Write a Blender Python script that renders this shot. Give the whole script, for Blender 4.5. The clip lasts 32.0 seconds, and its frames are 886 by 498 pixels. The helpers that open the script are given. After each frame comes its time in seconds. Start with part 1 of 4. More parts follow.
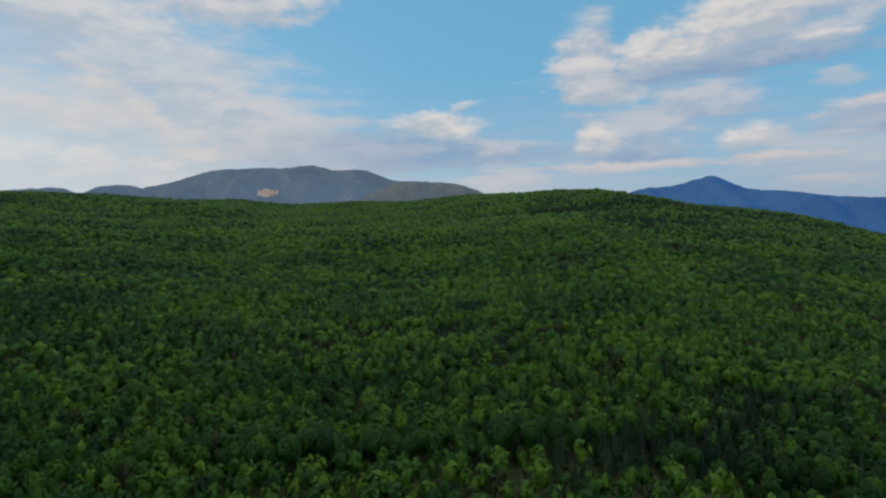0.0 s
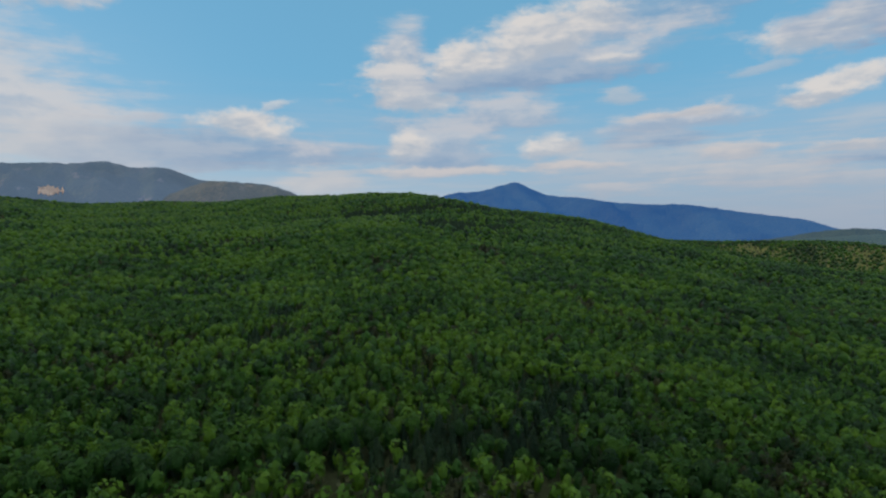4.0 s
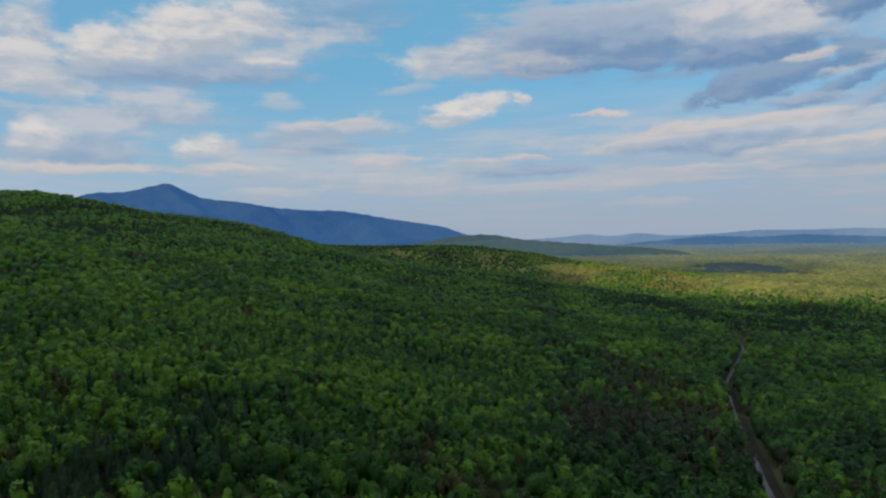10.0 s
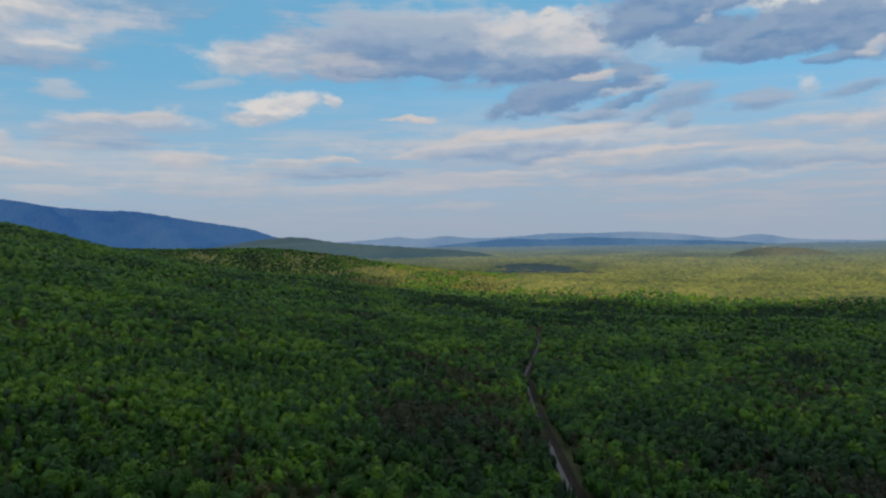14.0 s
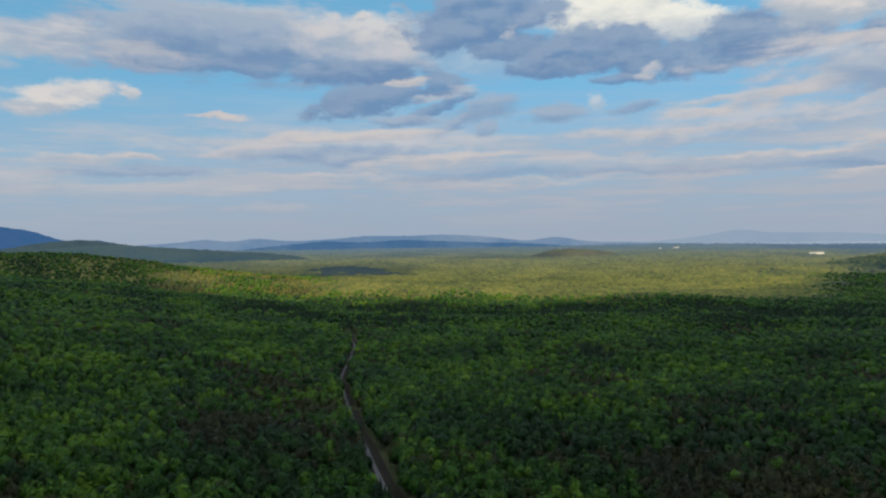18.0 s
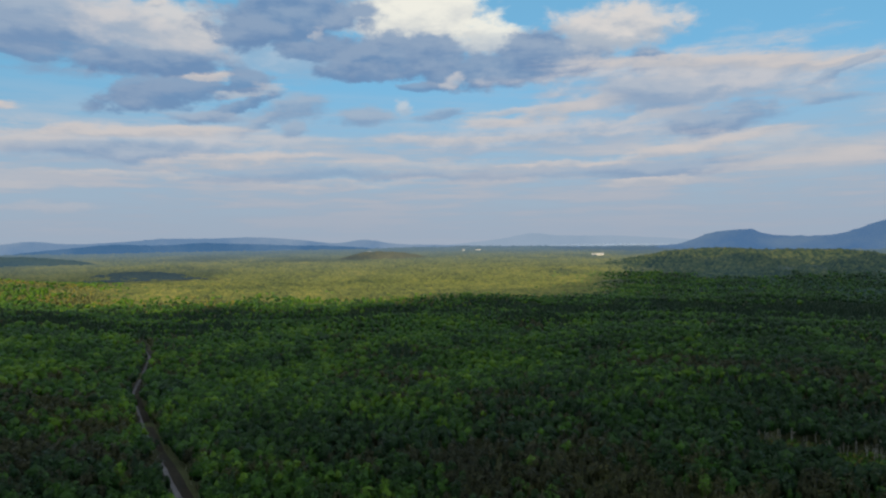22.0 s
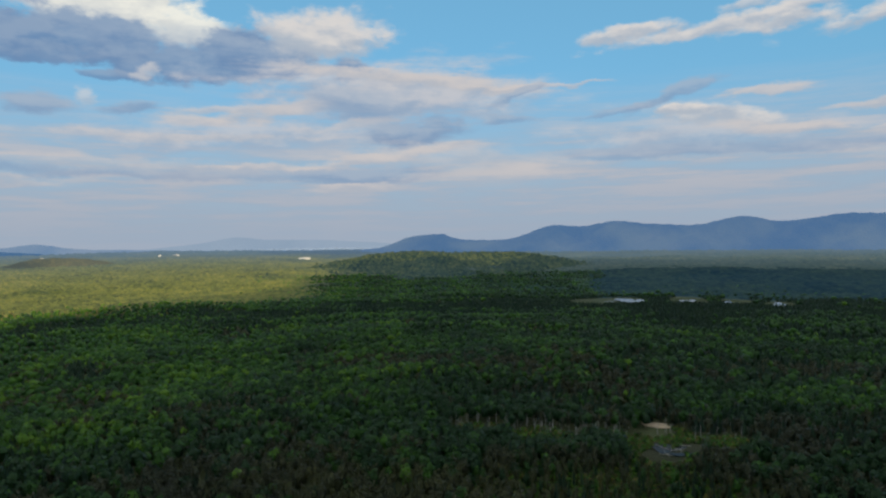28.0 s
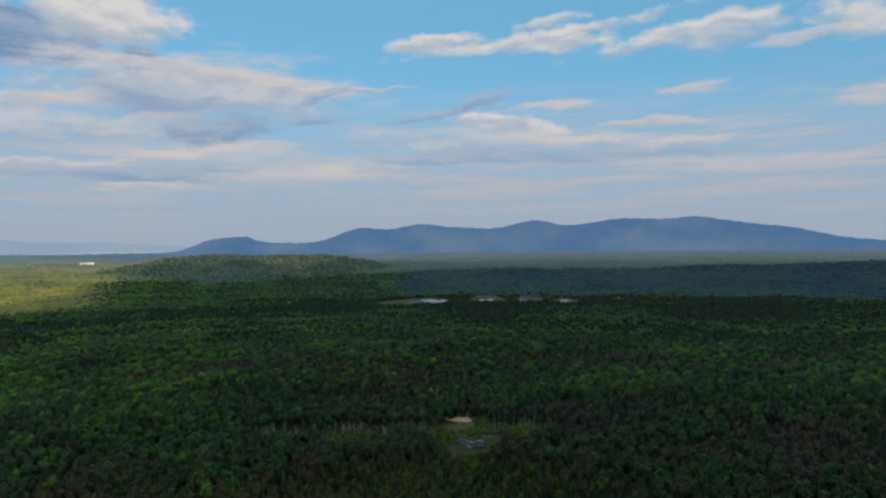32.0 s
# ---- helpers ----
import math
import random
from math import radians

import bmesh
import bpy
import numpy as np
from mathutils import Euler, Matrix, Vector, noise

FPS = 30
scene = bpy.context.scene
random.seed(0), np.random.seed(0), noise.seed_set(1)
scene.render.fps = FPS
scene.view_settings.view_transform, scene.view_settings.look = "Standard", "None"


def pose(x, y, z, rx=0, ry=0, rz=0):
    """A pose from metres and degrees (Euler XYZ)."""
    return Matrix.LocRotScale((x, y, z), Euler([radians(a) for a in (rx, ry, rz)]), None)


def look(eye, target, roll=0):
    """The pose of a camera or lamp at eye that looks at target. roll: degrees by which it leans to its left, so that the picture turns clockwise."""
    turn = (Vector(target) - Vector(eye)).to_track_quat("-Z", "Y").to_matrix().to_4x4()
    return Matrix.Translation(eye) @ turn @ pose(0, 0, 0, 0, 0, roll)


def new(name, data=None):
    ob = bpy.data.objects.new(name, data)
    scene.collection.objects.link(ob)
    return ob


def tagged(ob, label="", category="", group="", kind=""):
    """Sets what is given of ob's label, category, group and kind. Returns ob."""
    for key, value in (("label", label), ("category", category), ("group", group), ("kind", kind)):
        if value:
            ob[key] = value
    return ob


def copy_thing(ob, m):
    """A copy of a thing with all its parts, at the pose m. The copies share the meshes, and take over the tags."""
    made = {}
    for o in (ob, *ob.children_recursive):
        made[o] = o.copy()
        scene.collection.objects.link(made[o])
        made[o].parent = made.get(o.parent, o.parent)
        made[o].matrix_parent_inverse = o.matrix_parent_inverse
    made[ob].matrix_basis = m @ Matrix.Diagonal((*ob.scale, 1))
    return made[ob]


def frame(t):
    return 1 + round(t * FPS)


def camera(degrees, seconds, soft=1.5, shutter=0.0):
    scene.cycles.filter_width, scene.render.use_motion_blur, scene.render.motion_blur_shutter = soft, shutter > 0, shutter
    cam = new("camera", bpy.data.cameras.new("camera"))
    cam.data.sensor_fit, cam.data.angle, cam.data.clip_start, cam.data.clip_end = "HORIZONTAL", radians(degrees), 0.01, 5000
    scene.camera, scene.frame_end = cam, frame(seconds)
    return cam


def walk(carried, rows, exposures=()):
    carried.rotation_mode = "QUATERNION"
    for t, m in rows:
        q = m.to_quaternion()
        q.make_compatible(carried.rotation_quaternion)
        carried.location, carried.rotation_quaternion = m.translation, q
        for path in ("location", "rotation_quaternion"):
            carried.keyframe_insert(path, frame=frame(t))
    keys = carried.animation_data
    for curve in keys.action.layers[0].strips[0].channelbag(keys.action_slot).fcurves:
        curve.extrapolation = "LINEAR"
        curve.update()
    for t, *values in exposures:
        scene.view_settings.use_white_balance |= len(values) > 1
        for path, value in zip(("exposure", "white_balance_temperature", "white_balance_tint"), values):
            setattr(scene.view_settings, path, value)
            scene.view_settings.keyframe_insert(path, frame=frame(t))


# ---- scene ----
EYE, PITCH, LEAN = 124.0, -0.92, 0.85
cam = camera(66.34, 32.0, soft=2.3)
# the drone hangs where it is and turns to its right: seconds and heading
TURNS = (
    (0.0, 0.00), (0.5, -1.69), (1.0, -3.51), (1.5, -5.41), (2.0, -7.29), (2.5, -9.20), (3.0, -11.25),
    (3.5, -13.38), (5.5, -22.43), (6.0, -24.96), (6.5, -27.54), (7.0, -30.11), (7.5, -32.43), (8.0, -34.67),
    (8.5, -36.88), (9.0, -39.05), (9.5, -41.29), (10.0, -43.74), (10.5, -46.03), (11.0, -48.04), (11.5, -49.90),
    (12.0, -51.78), (12.5, -53.72), (13.0, -55.71), (13.5, -57.70), (14.0, -59.60), (14.5, -61.52), (16.5, -69.15),
    (17.0, -71.15), (17.5, -73.13), (18.0, -75.13), (18.5, -77.10), (19.0, -79.11), (19.5, -81.13), (20.0, -83.10),
    (20.5, -85.14), (21.0, -87.15), (21.5, -89.14), (22.0, -91.16), (22.5, -93.18), (23.0, -95.24), (23.5, -97.27),
    (24.0, -99.32), (24.5, -101.38), (25.0, -103.46), (25.5, -105.36), (27.5, -113.56), (28.0, -115.60), (28.5, -117.62),
    (29.0, -119.63), (29.5, -121.69), (30.0, -123.69), (30.5, -125.72), (31.0, -127.76), (31.5, -129.79), (32.0, -131.76),
)
walk(cam, [(t, pose(0, 0, EYE, 90 + PITCH, LEAN, yaw)) for t, yaw in TURNS])

# ---- sky, sun ----
SUN_AZ, SUN_EL = 75.0, 25.0     # degrees to the left of the first heading, and above the horizon


def aim(az, el=0.0):
    """The way to an azimuth (degrees, left of the first heading) and elevation."""
    a, e = radians(az), radians(el)
    return Vector((-math.sin(a) * math.cos(e), math.cos(a) * math.cos(e), math.sin(e)))


SUN_WAY = aim(SUN_AZ, SUN_EL)
world = bpy.data.worlds.new("evening_sky")
scene.world = world
world.use_nodes = True
WN, WL = world.node_tree.nodes, world.node_tree.links
WN.clear()


def wire(nodes, links, kind, inputs=(), **props):
    """A node with its properties set and its inputs filled by values or sockets."""
    n = nodes.new(kind)
    if "operation" in props:
        n.operation = props["operation"]
    if "use_clamp" in props:
        n.use_clamp = props["use_clamp"]
    if "data_type" in props:
        n.data_type = props["data_type"]
    if "interpolation_type" in props:
        n.interpolation_type = props["interpolation_type"]
    if "attribute_name" in props:
        n.attribute_name = props["attribute_name"]
    if "feature" in props:
        n.feature = props["feature"]
    if "invert" in props:
        n.invert = props["invert"]
    for key, value in dict(inputs).items():
        if isinstance(value, bpy.types.NodeSocket):
            links.new(value, n.inputs[key])
        else:
            n.inputs[key].default_value = value
    return n


def sky_node(kind, inputs=(), **props):
    return wire(WN, WL, kind, inputs, **props)


def sky_math(op, a, b=0.0, c=0.0, clamp=False):
    return sky_node("ShaderNodeMath", {0: a, 1: b, 2: c}, operation=op, use_clamp=clamp).outputs[0]


def sky_mix(fac, a, b):
    return sky_node("ShaderNodeMix", {0: fac, 6: a, 7: b}, data_type="RGBA").outputs[2]


def sky_ramp(x, low, high, to_low=0.0, to_high=1.0):
    return sky_node("ShaderNodeMapRange", {0: x, 1: low, 2: high, 3: to_low, 4: to_high}, interpolation_type="SMOOTHSTEP").outputs[0]


nishita = sky_node("ShaderNodeTexSky")
nishita.sky_type, nishita.sun_disc = "NISHITA", False
nishita.sun_elevation, nishita.sun_rotation = radians(SUN_EL), radians(-SUN_AZ)
nishita.altitude, nishita.air_density, nishita.dust_density, nishita.ozone_density = 300.0, 1.0, 0.6, 2.5
way = sky_node("ShaderNodeTexCoord").outputs["Generated"]
axes = sky_node("ShaderNodeSeparateXYZ", {0: way}).outputs
azimuth = sky_math("MULTIPLY", sky_math("ARCTAN2", sky_math("MULTIPLY", axes[0], -1.0), axes[1]), 57.2958)
height = sky_math("MULTIPLY", sky_math("ARCSINE", axes[2]), 57.2958)
plain = sky_node("ShaderNodeCombineXYZ", {0: azimuth, 1: height}).outputs[0]

def sky_noise(stretch, scale, detail, roughness, distortion=0.0, shift=(0.0, 0.0, 0.0)):
    at = sky_node("ShaderNodeVectorMath", {0: way, 1: (1, 1, stretch), 2: shift}, operation="MULTIPLY_ADD").outputs[0]
    return sky_node("ShaderNodeTexNoise", {"Vector": at, "Scale": scale, "Detail": detail, "Roughness": roughness, "Distortion": distortion}).outputs


swirl = sky_noise(2.4, 13.0, 4.0, 0.6)["Color"]
warp = sky_node("ShaderNodeVectorMath", {0: swirl, 1: (4.4, 1.7, 0.0), 2: (-2.2, -0.85, 0.0)}, operation="MULTIPLY_ADD").outputs[0]
bent = sky_node("ShaderNodeVectorMath", {0: plain, 1: warp}, operation="ADD").outputs[0]
billow = sky_noise(2.6, 15.0, 7.0, 0.6, 0.2)[0]
billow_sunward = sky_noise(2.6, 15.0, 5.0, 0.55, 0.2, (-0.012, 0.004, 0.036))[0]
lumps = sky_noise(1.6, 34.0, 5.0, 0.55, 0.3)[0]
streak = sky_noise(12.0, 5.0, 7.0, 0.62)[0]
relief = sky_math("SUBTRACT", billow, billow_sunward)
puffy_rim = sky_math("MULTIPLY_ADD", lumps, 1.0, sky_math("MULTIPLY_ADD", billow, 1.1, 0.14))
soft_rim = sky_math("MULTIPLY_ADD", billow, 1.3, sky_math("MULTIPLY_ADD", streak, 1.3, -0.04))
thin_rim = sky_math("MULTIPLY_ADD", billow, 0.9, sky_math("MULTIPLY_ADD", streak, 2.0, -0.22))
grain = sky_math("MULTIPLY", relief, 3.4)
drawn = sky_math("MULTIPLY_ADD", relief, 2.6, sky_math("MULTIPLY_ADD", streak, 2.4, -1.2))
# each sort of cloud: its rim, how softly the rim fades, its underside, its sunlit top, its inner relief
SORTS = {
    "lit": (puffy_rim, 0.72, (0.42, 0.475, 0.55, 1), (0.69, 0.66, 0.64, 1), grain),
    "grey": (soft_rim, 0.9, (0.34, 0.425, 0.545, 1), (0.56, 0.565, 0.60, 1), grain),
    "dark": (puffy_rim, 0.5, (0.15, 0.26, 0.445, 1), (0.255, 0.355, 0.505, 1), grain),
    "band": (soft_rim, 0.75, (0.225, 0.335, 0.50, 1), (0.355, 0.44, 0.555, 1), drawn),
    "pale": (thin_rim, 0.85, (0.45, 0.475, 0.53, 1), (0.60, 0.565, 0.56, 1), drawn),
    "brilliant": (puffy_rim, 0.5, (0.66, 0.68, 0.67, 1), (0.86, 0.85, 0.77, 1), grain),
}
CLOUDS = []


def cloud(sort, az, el, wide, high, tilt, cover):
    """One cloud round (az, el), rising to the right by tilt degrees; later ones hang before earlier ones."""
    CLOUDS.append((sort, az, el, wide, high, tilt, cover))


cloud("grey", 24.5, 13.6, 14.8, 4.89, -25, 0.70)
cloud("grey", 16.7, 9.6, 9.5, 2.65, -20, 0.75)
cloud("grey", 28.8, 9.0, 8.0, 2.44, -15, 0.60)
cloud("pale", 23.0, 9.3, 5.2, 0.94, -38, 0.80)
cloud("lit", 29.6, 6.1, 8.7, 1.23, -8, 0.70)
cloud("pale", 30.9, 9.6, 4.6, 0.79, -5, 0.60)
cloud("pale", 12.3, 7.2, 9.0, 1.60, 0, 0.60)
cloud("lit", 16.1, 18.6, 5.3, 1.39, 0, 0.90)
cloud("lit", 28.6, 16.7, 7.0, 1.53, -10, 0.60)
cloud("band", 1.7, 7.6, 9.4, 1.21, -2, 0.75)
cloud("band", 8.6, 6.5, 5.6, 1.11, 0, 0.60)
cloud("lit", 0.5, 9.6, 3.1, 0.83, 0, 0.95)
cloud("lit", -1.1, 9.0, 2.1, 0.83, -15, 0.90)
cloud("lit", -2.0, 11.0, 1.2, 0.37, 15, 0.60)
cloud("grey", -4.7, 7.5, 2.8, 0.75, 0, 0.80)
cloud("pale", -5.1, 4.7, 3.3, 0.94, 0, 0.70)
cloud("grey", -12.3, 15.5, 2.1, 2.25, 0, 0.85)
cloud("lit", -11.9, 13.0, 2.1, 2.10, -10, 0.90)
cloud("lit", -13.6, 11.8, 2.8, 1.26, -8, 0.90)
cloud("band", -33.5, 17.9, 6.0, 1.68, 8, 0.55)
cloud("grey", -23.3, 14.5, 9.5, 2.41, 8, 0.90)
cloud("lit", -24.2, 16.3, 5.5, 1.73, 12, 0.95)
cloud("lit", -17.7, 14.3, 2.7, 1.20, 8, 0.95)
cloud("lit", -29.3, 14.3, 1.8, 0.39, 0, 0.70)
cloud("band", -23.7, 13.0, 7.5, 0.76, 2, 0.80)
cloud("grey", -21.2, 10.3, 3.9, 1.19, 0, 0.80)
cloud("band", -15.7, 9.4, 4.5, 0.57, 0, 0.40)
cloud("grey", -15.3, 7.8, 4.1, 1.73, 0, 0.80)
cloud("lit", -12.5, 7.7, 1.5, 1.36, 0, 0.95)
cloud("band", -15.3, 6.5, 3.3, 0.58, 0, 0.60)
cloud("pale", -15.3, 5.7, 6.6, 0.33, 0, 0.90)
cloud("lit", -24.8, 7.3, 1.9, 0.97, 5, 0.90)
cloud("pale", -26.1, 5.9, 2.8, 0.36, 0, 0.90)
cloud("pale", -30.2, 11.2, 1.4, 0.62, 0, 0.50)
cloud("band", -33.8, 7.6, 3.5, 0.55, 0, 0.70)
cloud("grey", -34.5, 9.0, 5.6, 0.92, 4, 0.90)
cloud("pale", -34.7, 9.6, 4.2, 0.36, 4, 0.80)
cloud("pale", -35.6, 5.8, 12.0, 1.59, 0, 0.40)
cloud("pale", -39.4, 6.5, 3.1, 0.56, 3, 0.80)
cloud("pale", -47.5, 6.3, 5.2, 0.38, 2, 0.80)
cloud("band", -49.3, 5.5, 4.7, 0.47, 3, 0.70)
cloud("pale", -40.8, 4.6, 6.2, 0.94, 0, 0.50)
cloud("pale", -29.6, 3.6, 3.1, 0.46, 0, 0.70)
cloud("pale", -49.3, 4.0, 12.1, 0.66, 0, 0.50)
cloud("lit", -46.6, 11.0, 3.8, 0.78, 12, 0.95)
cloud("lit", -44.7, 10.0, 2.9, 0.55, 4, 0.95)
cloud("pale", -56.8, 10.0, 2.3, 0.22, 3, 0.95)
cloud("pale", -41.4, 12.5, 1.9, 0.36, 8, 0.40)
cloud("lit", -68.7, 15.5, 5.5, 1.59, 8, 0.85)
cloud("lit", -44.7, 14.5, 4.5, 1.33, 4, 0.90)
cloud("grey", -54.6, 16.3, 12.2, 2.22, 8, 0.95)
cloud("lit", -47.6, 15.2, 4.7, 0.97, 10, 0.80)
cloud("band", -56.9, 15.3, 9.8, 1.63, 4, 0.85)
cloud("band", -55.0, 14.0, 6.8, 0.61, 0, 0.80)
cloud("dark", -69.1, 13.7, 4.3, 0.89, 10, 0.80)
cloud("dark", -67.5, 11.8, 2.6, 1.08, 18, 0.85)
cloud("dark", -70.2, 12.3, 2.7, 0.73, 12, 0.80)
cloud("dark", -74.3, 10.6, 3.5, 0.63, 22, 0.85)
cloud("pale", -72.5, 12.9, 2.2, 0.24, 5, 0.80)
cloud("pale", -74.6, 11.8, 2.1, 0.31, 6, 0.70)
cloud("band", -56.7, 15.6, 11.4, 2.44, -3, 0.95)
cloud("dark", -59.4, 14.9, 8.3, 1.38, -3, 0.60)
cloud("pale", -52.3, 14.2, 3.9, 0.92, -4, 0.50)
cloud("dark", -57.8, 13.6, 6.6, 0.49, -2, 0.70)
cloud("lit", -70.1, 16.5, 5.8, 1.87, 0, 0.85)
cloud("grey", -66.5, 16.3, 3.9, 1.67, 10, 0.60)
cloud("lit", -69.4, 18.0, 1.0, 0.37, 0, 0.90)
cloud("grey", -77.0, 14.5, 12.0, 1.77, 0, 0.50)
cloud("brilliant", -88.9, 17.8, 6.1, 2.55, 0, 1.00)
cloud("brilliant", -95.8, 16.1, 4.1, 1.36, -8, 0.95)
cloud("lit", -104.5, 16.1, 6.2, 2.03, 10, 0.85)
cloud("dark", -78.9, 17.8, 6.1, 2.39, 3, 0.95)
cloud("dark", -75.6, 16.2, 3.1, 1.21, 0, 0.90)
cloud("dark", -68.7, 13.6, 5.1, 0.87, 0, 0.90)
cloud("dark", -69.1, 11.3, 4.3, 0.97, 10, 0.90)
cloud("dark", -75.1, 12.6, 2.1, 0.80, 0, 0.85)
cloud("pale", -72.1, 12.8, 1.6, 0.22, 3, 0.90)
cloud("pale", -77.2, 12.4, 1.4, 0.36, 0, 0.60)
cloud("lit", -81.2, 16.4, 0.9, 0.48, 20, 0.55)
cloud("dark", -81.7, 15.4, 3.6, 0.88, 3, 0.85)
cloud("dark", -86.9, 15.1, 4.7, 1.76, 0, 0.95)
cloud("dark", -90.7, 15.2, 2.8, 1.40, 0, 0.95)
cloud("dark", -95.8, 13.9, 6.8, 1.39, 0, 0.95)
cloud("dark", -85.0, 13.8, 3.8, 0.71, 0, 0.90)
cloud("dark", -99.6, 15.3, 2.6, 1.52, 0, 0.95)
cloud("dark", -102.6, 14.4, 2.4, 1.34, 0, 0.95)
cloud("dark", -89.7, 12.5, 2.2, 0.40, 6, 0.80)
cloud("lit", -92.6, 13.1, 0.8, 0.49, 15, 0.55)
cloud("band", -96.2, 15.3, 8.1, 0.86, 0, 0.40)
cloud("dark", -107.7, 13.7, 1.4, 0.89, 0, 0.95)
cloud("dark", -105.7, 13.6, 0.9, 0.37, 0, 0.80)
cloud("pale", -72.7, 8.1, 26.7, 0.64, 0, 0.30)
cloud("band", -78.8, 10.8, 2.6, 1.00, 10, 0.85)
cloud("band", -76.4, 9.5, 2.3, 0.46, 25, 0.80)
cloud("band", -72.0, 9.8, 2.9, 0.45, 0, 0.85)
cloud("band", -79.2, 9.1, 0.9, 0.55, 20, 0.80)
cloud("band", -84.6, 10.2, 2.5, 0.69, 0, 0.85)
cloud("lit", -87.8, 10.9, 0.9, 0.59, 0, 0.55)
cloud("band", -90.9, 10.3, 2.3, 0.50, 6, 0.80)
cloud("pale", -57.0, 9.9, 2.1, 0.25, 0, 0.95)
cloud("lit", -50.4, 11.3, 0.9, 0.54, 0, 0.90)
cloud("grey", -66.4, 7.2, 12.1, 1.43, 0, 0.80)
cloud("pale", -66.8, 8.4, 7.4, 0.40, 2, 0.90)
cloud("pale", -59.6, 7.3, 3.6, 0.52, 6, 0.80)
cloud("band", -65.5, 7.0, 6.5, 0.71, 0, 0.75)
cloud("pale", -74.0, 6.5, 6.5, 0.51, 4, 0.90)
cloud("band", -80.6, 5.3, 9.0, 0.57, 0, 0.60)
cloud("pale", -61.2, 2.8, 4.5, 0.35, 0, 0.60)
cloud("pale", -66.3, 5.3, 6.1, 0.27, 0, 0.60)
cloud("pale", -83.9, 4.6, 6.2, 0.38, 2, 0.70)
cloud("pale", -91.1, 6.1, 11.1, 0.47, 0, 0.50)
cloud("grey", -110.3, 11.6, 9.0, 2.42, 8, 0.85)
cloud("pale", -112.6, 12.8, 5.4, 0.47, 5, 0.90)
cloud("pale", -102.7, 10.5, 7.2, 0.56, 10, 0.90)
cloud("band", -110.7, 10.9, 5.2, 1.13, 8, 0.80)
cloud("pale", -108.4, 9.5, 6.2, 0.42, 8, 0.60)
cloud("dark", -113.3, 8.8, 3.9, 0.88, 12, 0.60)
cloud("pale", -95.7, 9.6, 3.2, 0.50, 0, 0.80)
cloud("grey", -99.3, 8.3, 13.9, 1.07, 1, 0.70)
cloud("pale", -94.8, 8.2, 9.1, 0.36, 0, 0.60)
cloud("pale", -107.6, 6.4, 6.3, 0.38, 6, 0.80)
cloud("band", -110.3, 5.3, 6.0, 0.71, 6, 0.80)
cloud("pale", -107.6, 4.1, 3.7, 0.34, 5, 1.00)
cloud("pale", -114.7, 7.4, 3.8, 0.44, 8, 0.80)
cloud("pale", -101.4, 6.0, 6.9, 0.27, 0, 0.70)
cloud("band", -97.0, 5.4, 10.7, 0.46, 0, 0.50)
cloud("band", -53.2, 5.4, 2.3, 0.33, 0, 0.80)
cloud("pale", -51.4, 6.5, 1.6, 0.20, 0, 0.80)
cloud("lit", -105.4, 16.4, 4.7, 1.90, -4, 0.85)
cloud("grey", -111.5, 11.9, 12.6, 1.86, -3, 0.80)
cloud("pale", -113.3, 13.1, 8.7, 0.49, -5, 0.85)
cloud("band", -108.3, 11.4, 3.5, 0.97, 0, 0.60)
cloud("pale", -97.9, 10.4, 5.0, 0.37, 2, 0.70)
cloud("band", -113.7, 8.8, 4.4, 0.91, 3, 0.85)
cloud("dark", -112.6, 8.3, 2.8, 0.41, 0, 0.40)
cloud("band", -121.3, 9.8, 2.1, 0.41, 0, 0.70)
cloud("pale", -124.2, 12.4, 6.2, 0.18, 0, 0.70)
cloud("band", -121.5, 11.6, 2.2, 0.32, 20, 0.70)
cloud("pale", -117.9, 6.5, 11.2, 1.12, -3, 0.60)
cloud("band", -107.8, 5.3, 4.0, 0.59, 0, 0.85)
cloud("pale", -107.3, 4.3, 3.5, 0.32, 0, 1.00)
cloud("pale", -119.3, 5.1, 6.1, 1.22, 0, 0.50)
cloud("band", -134.0, 11.0, 3.7, 0.40, 18, 0.75)
cloud("band", -130.3, 10.1, 3.3, 0.27, 6, 0.60)
cloud("grey", -136.7, 7.7, 11.6, 1.18, -2, 0.65)
cloud("lit", -137.7, 9.3, 4.9, 0.81, -9, 0.90)
cloud("lit", -135.2, 9.9, 2.1, 0.41, 0, 0.95)
cloud("pale", -142.5, 7.9, 3.8, 0.40, -5, 0.85)
cloud("band", -134.0, 6.8, 9.2, 0.55, 0, 0.60)
cloud("pale", -141.4, 10.8, 2.8, 0.35, 2, 0.85)
cloud("pale", -149.0, 9.0, 4.3, 0.38, -2, 0.80)
cloud("pale", -150.9, 7.4, 4.9, 0.33, 0, 0.75)
cloud("band", -147.0, 6.6, 8.0, 0.43, 0, 0.50)
cloud("pale", -152.1, 11.6, 2.1, 0.32, 6, 0.70)
cloud("lit", -139.9, 16.1, 10.0, 0.59, 7, 0.95)
cloud("lit", -129.4, 15.7, 2.2, 0.57, 0, 0.90)
cloud("lit", -132.2, 16.0, 2.8, 0.56, 6, 0.95)
cloud("lit", -142.1, 15.6, 3.8, 0.58, 4, 0.95)
cloud("lit", -140.8, 17.3, 2.6, 0.45, 10, 0.70)
cloud("lit", -151.7, 15.7, 7.0, 0.66, 8, 0.90)
cloud("grey", -154.6, 15.0, 4.2, 0.76, 6, 0.70)
cloud("pale", -153.8, 5.4, 7.1, 0.82, 0, 0.40)
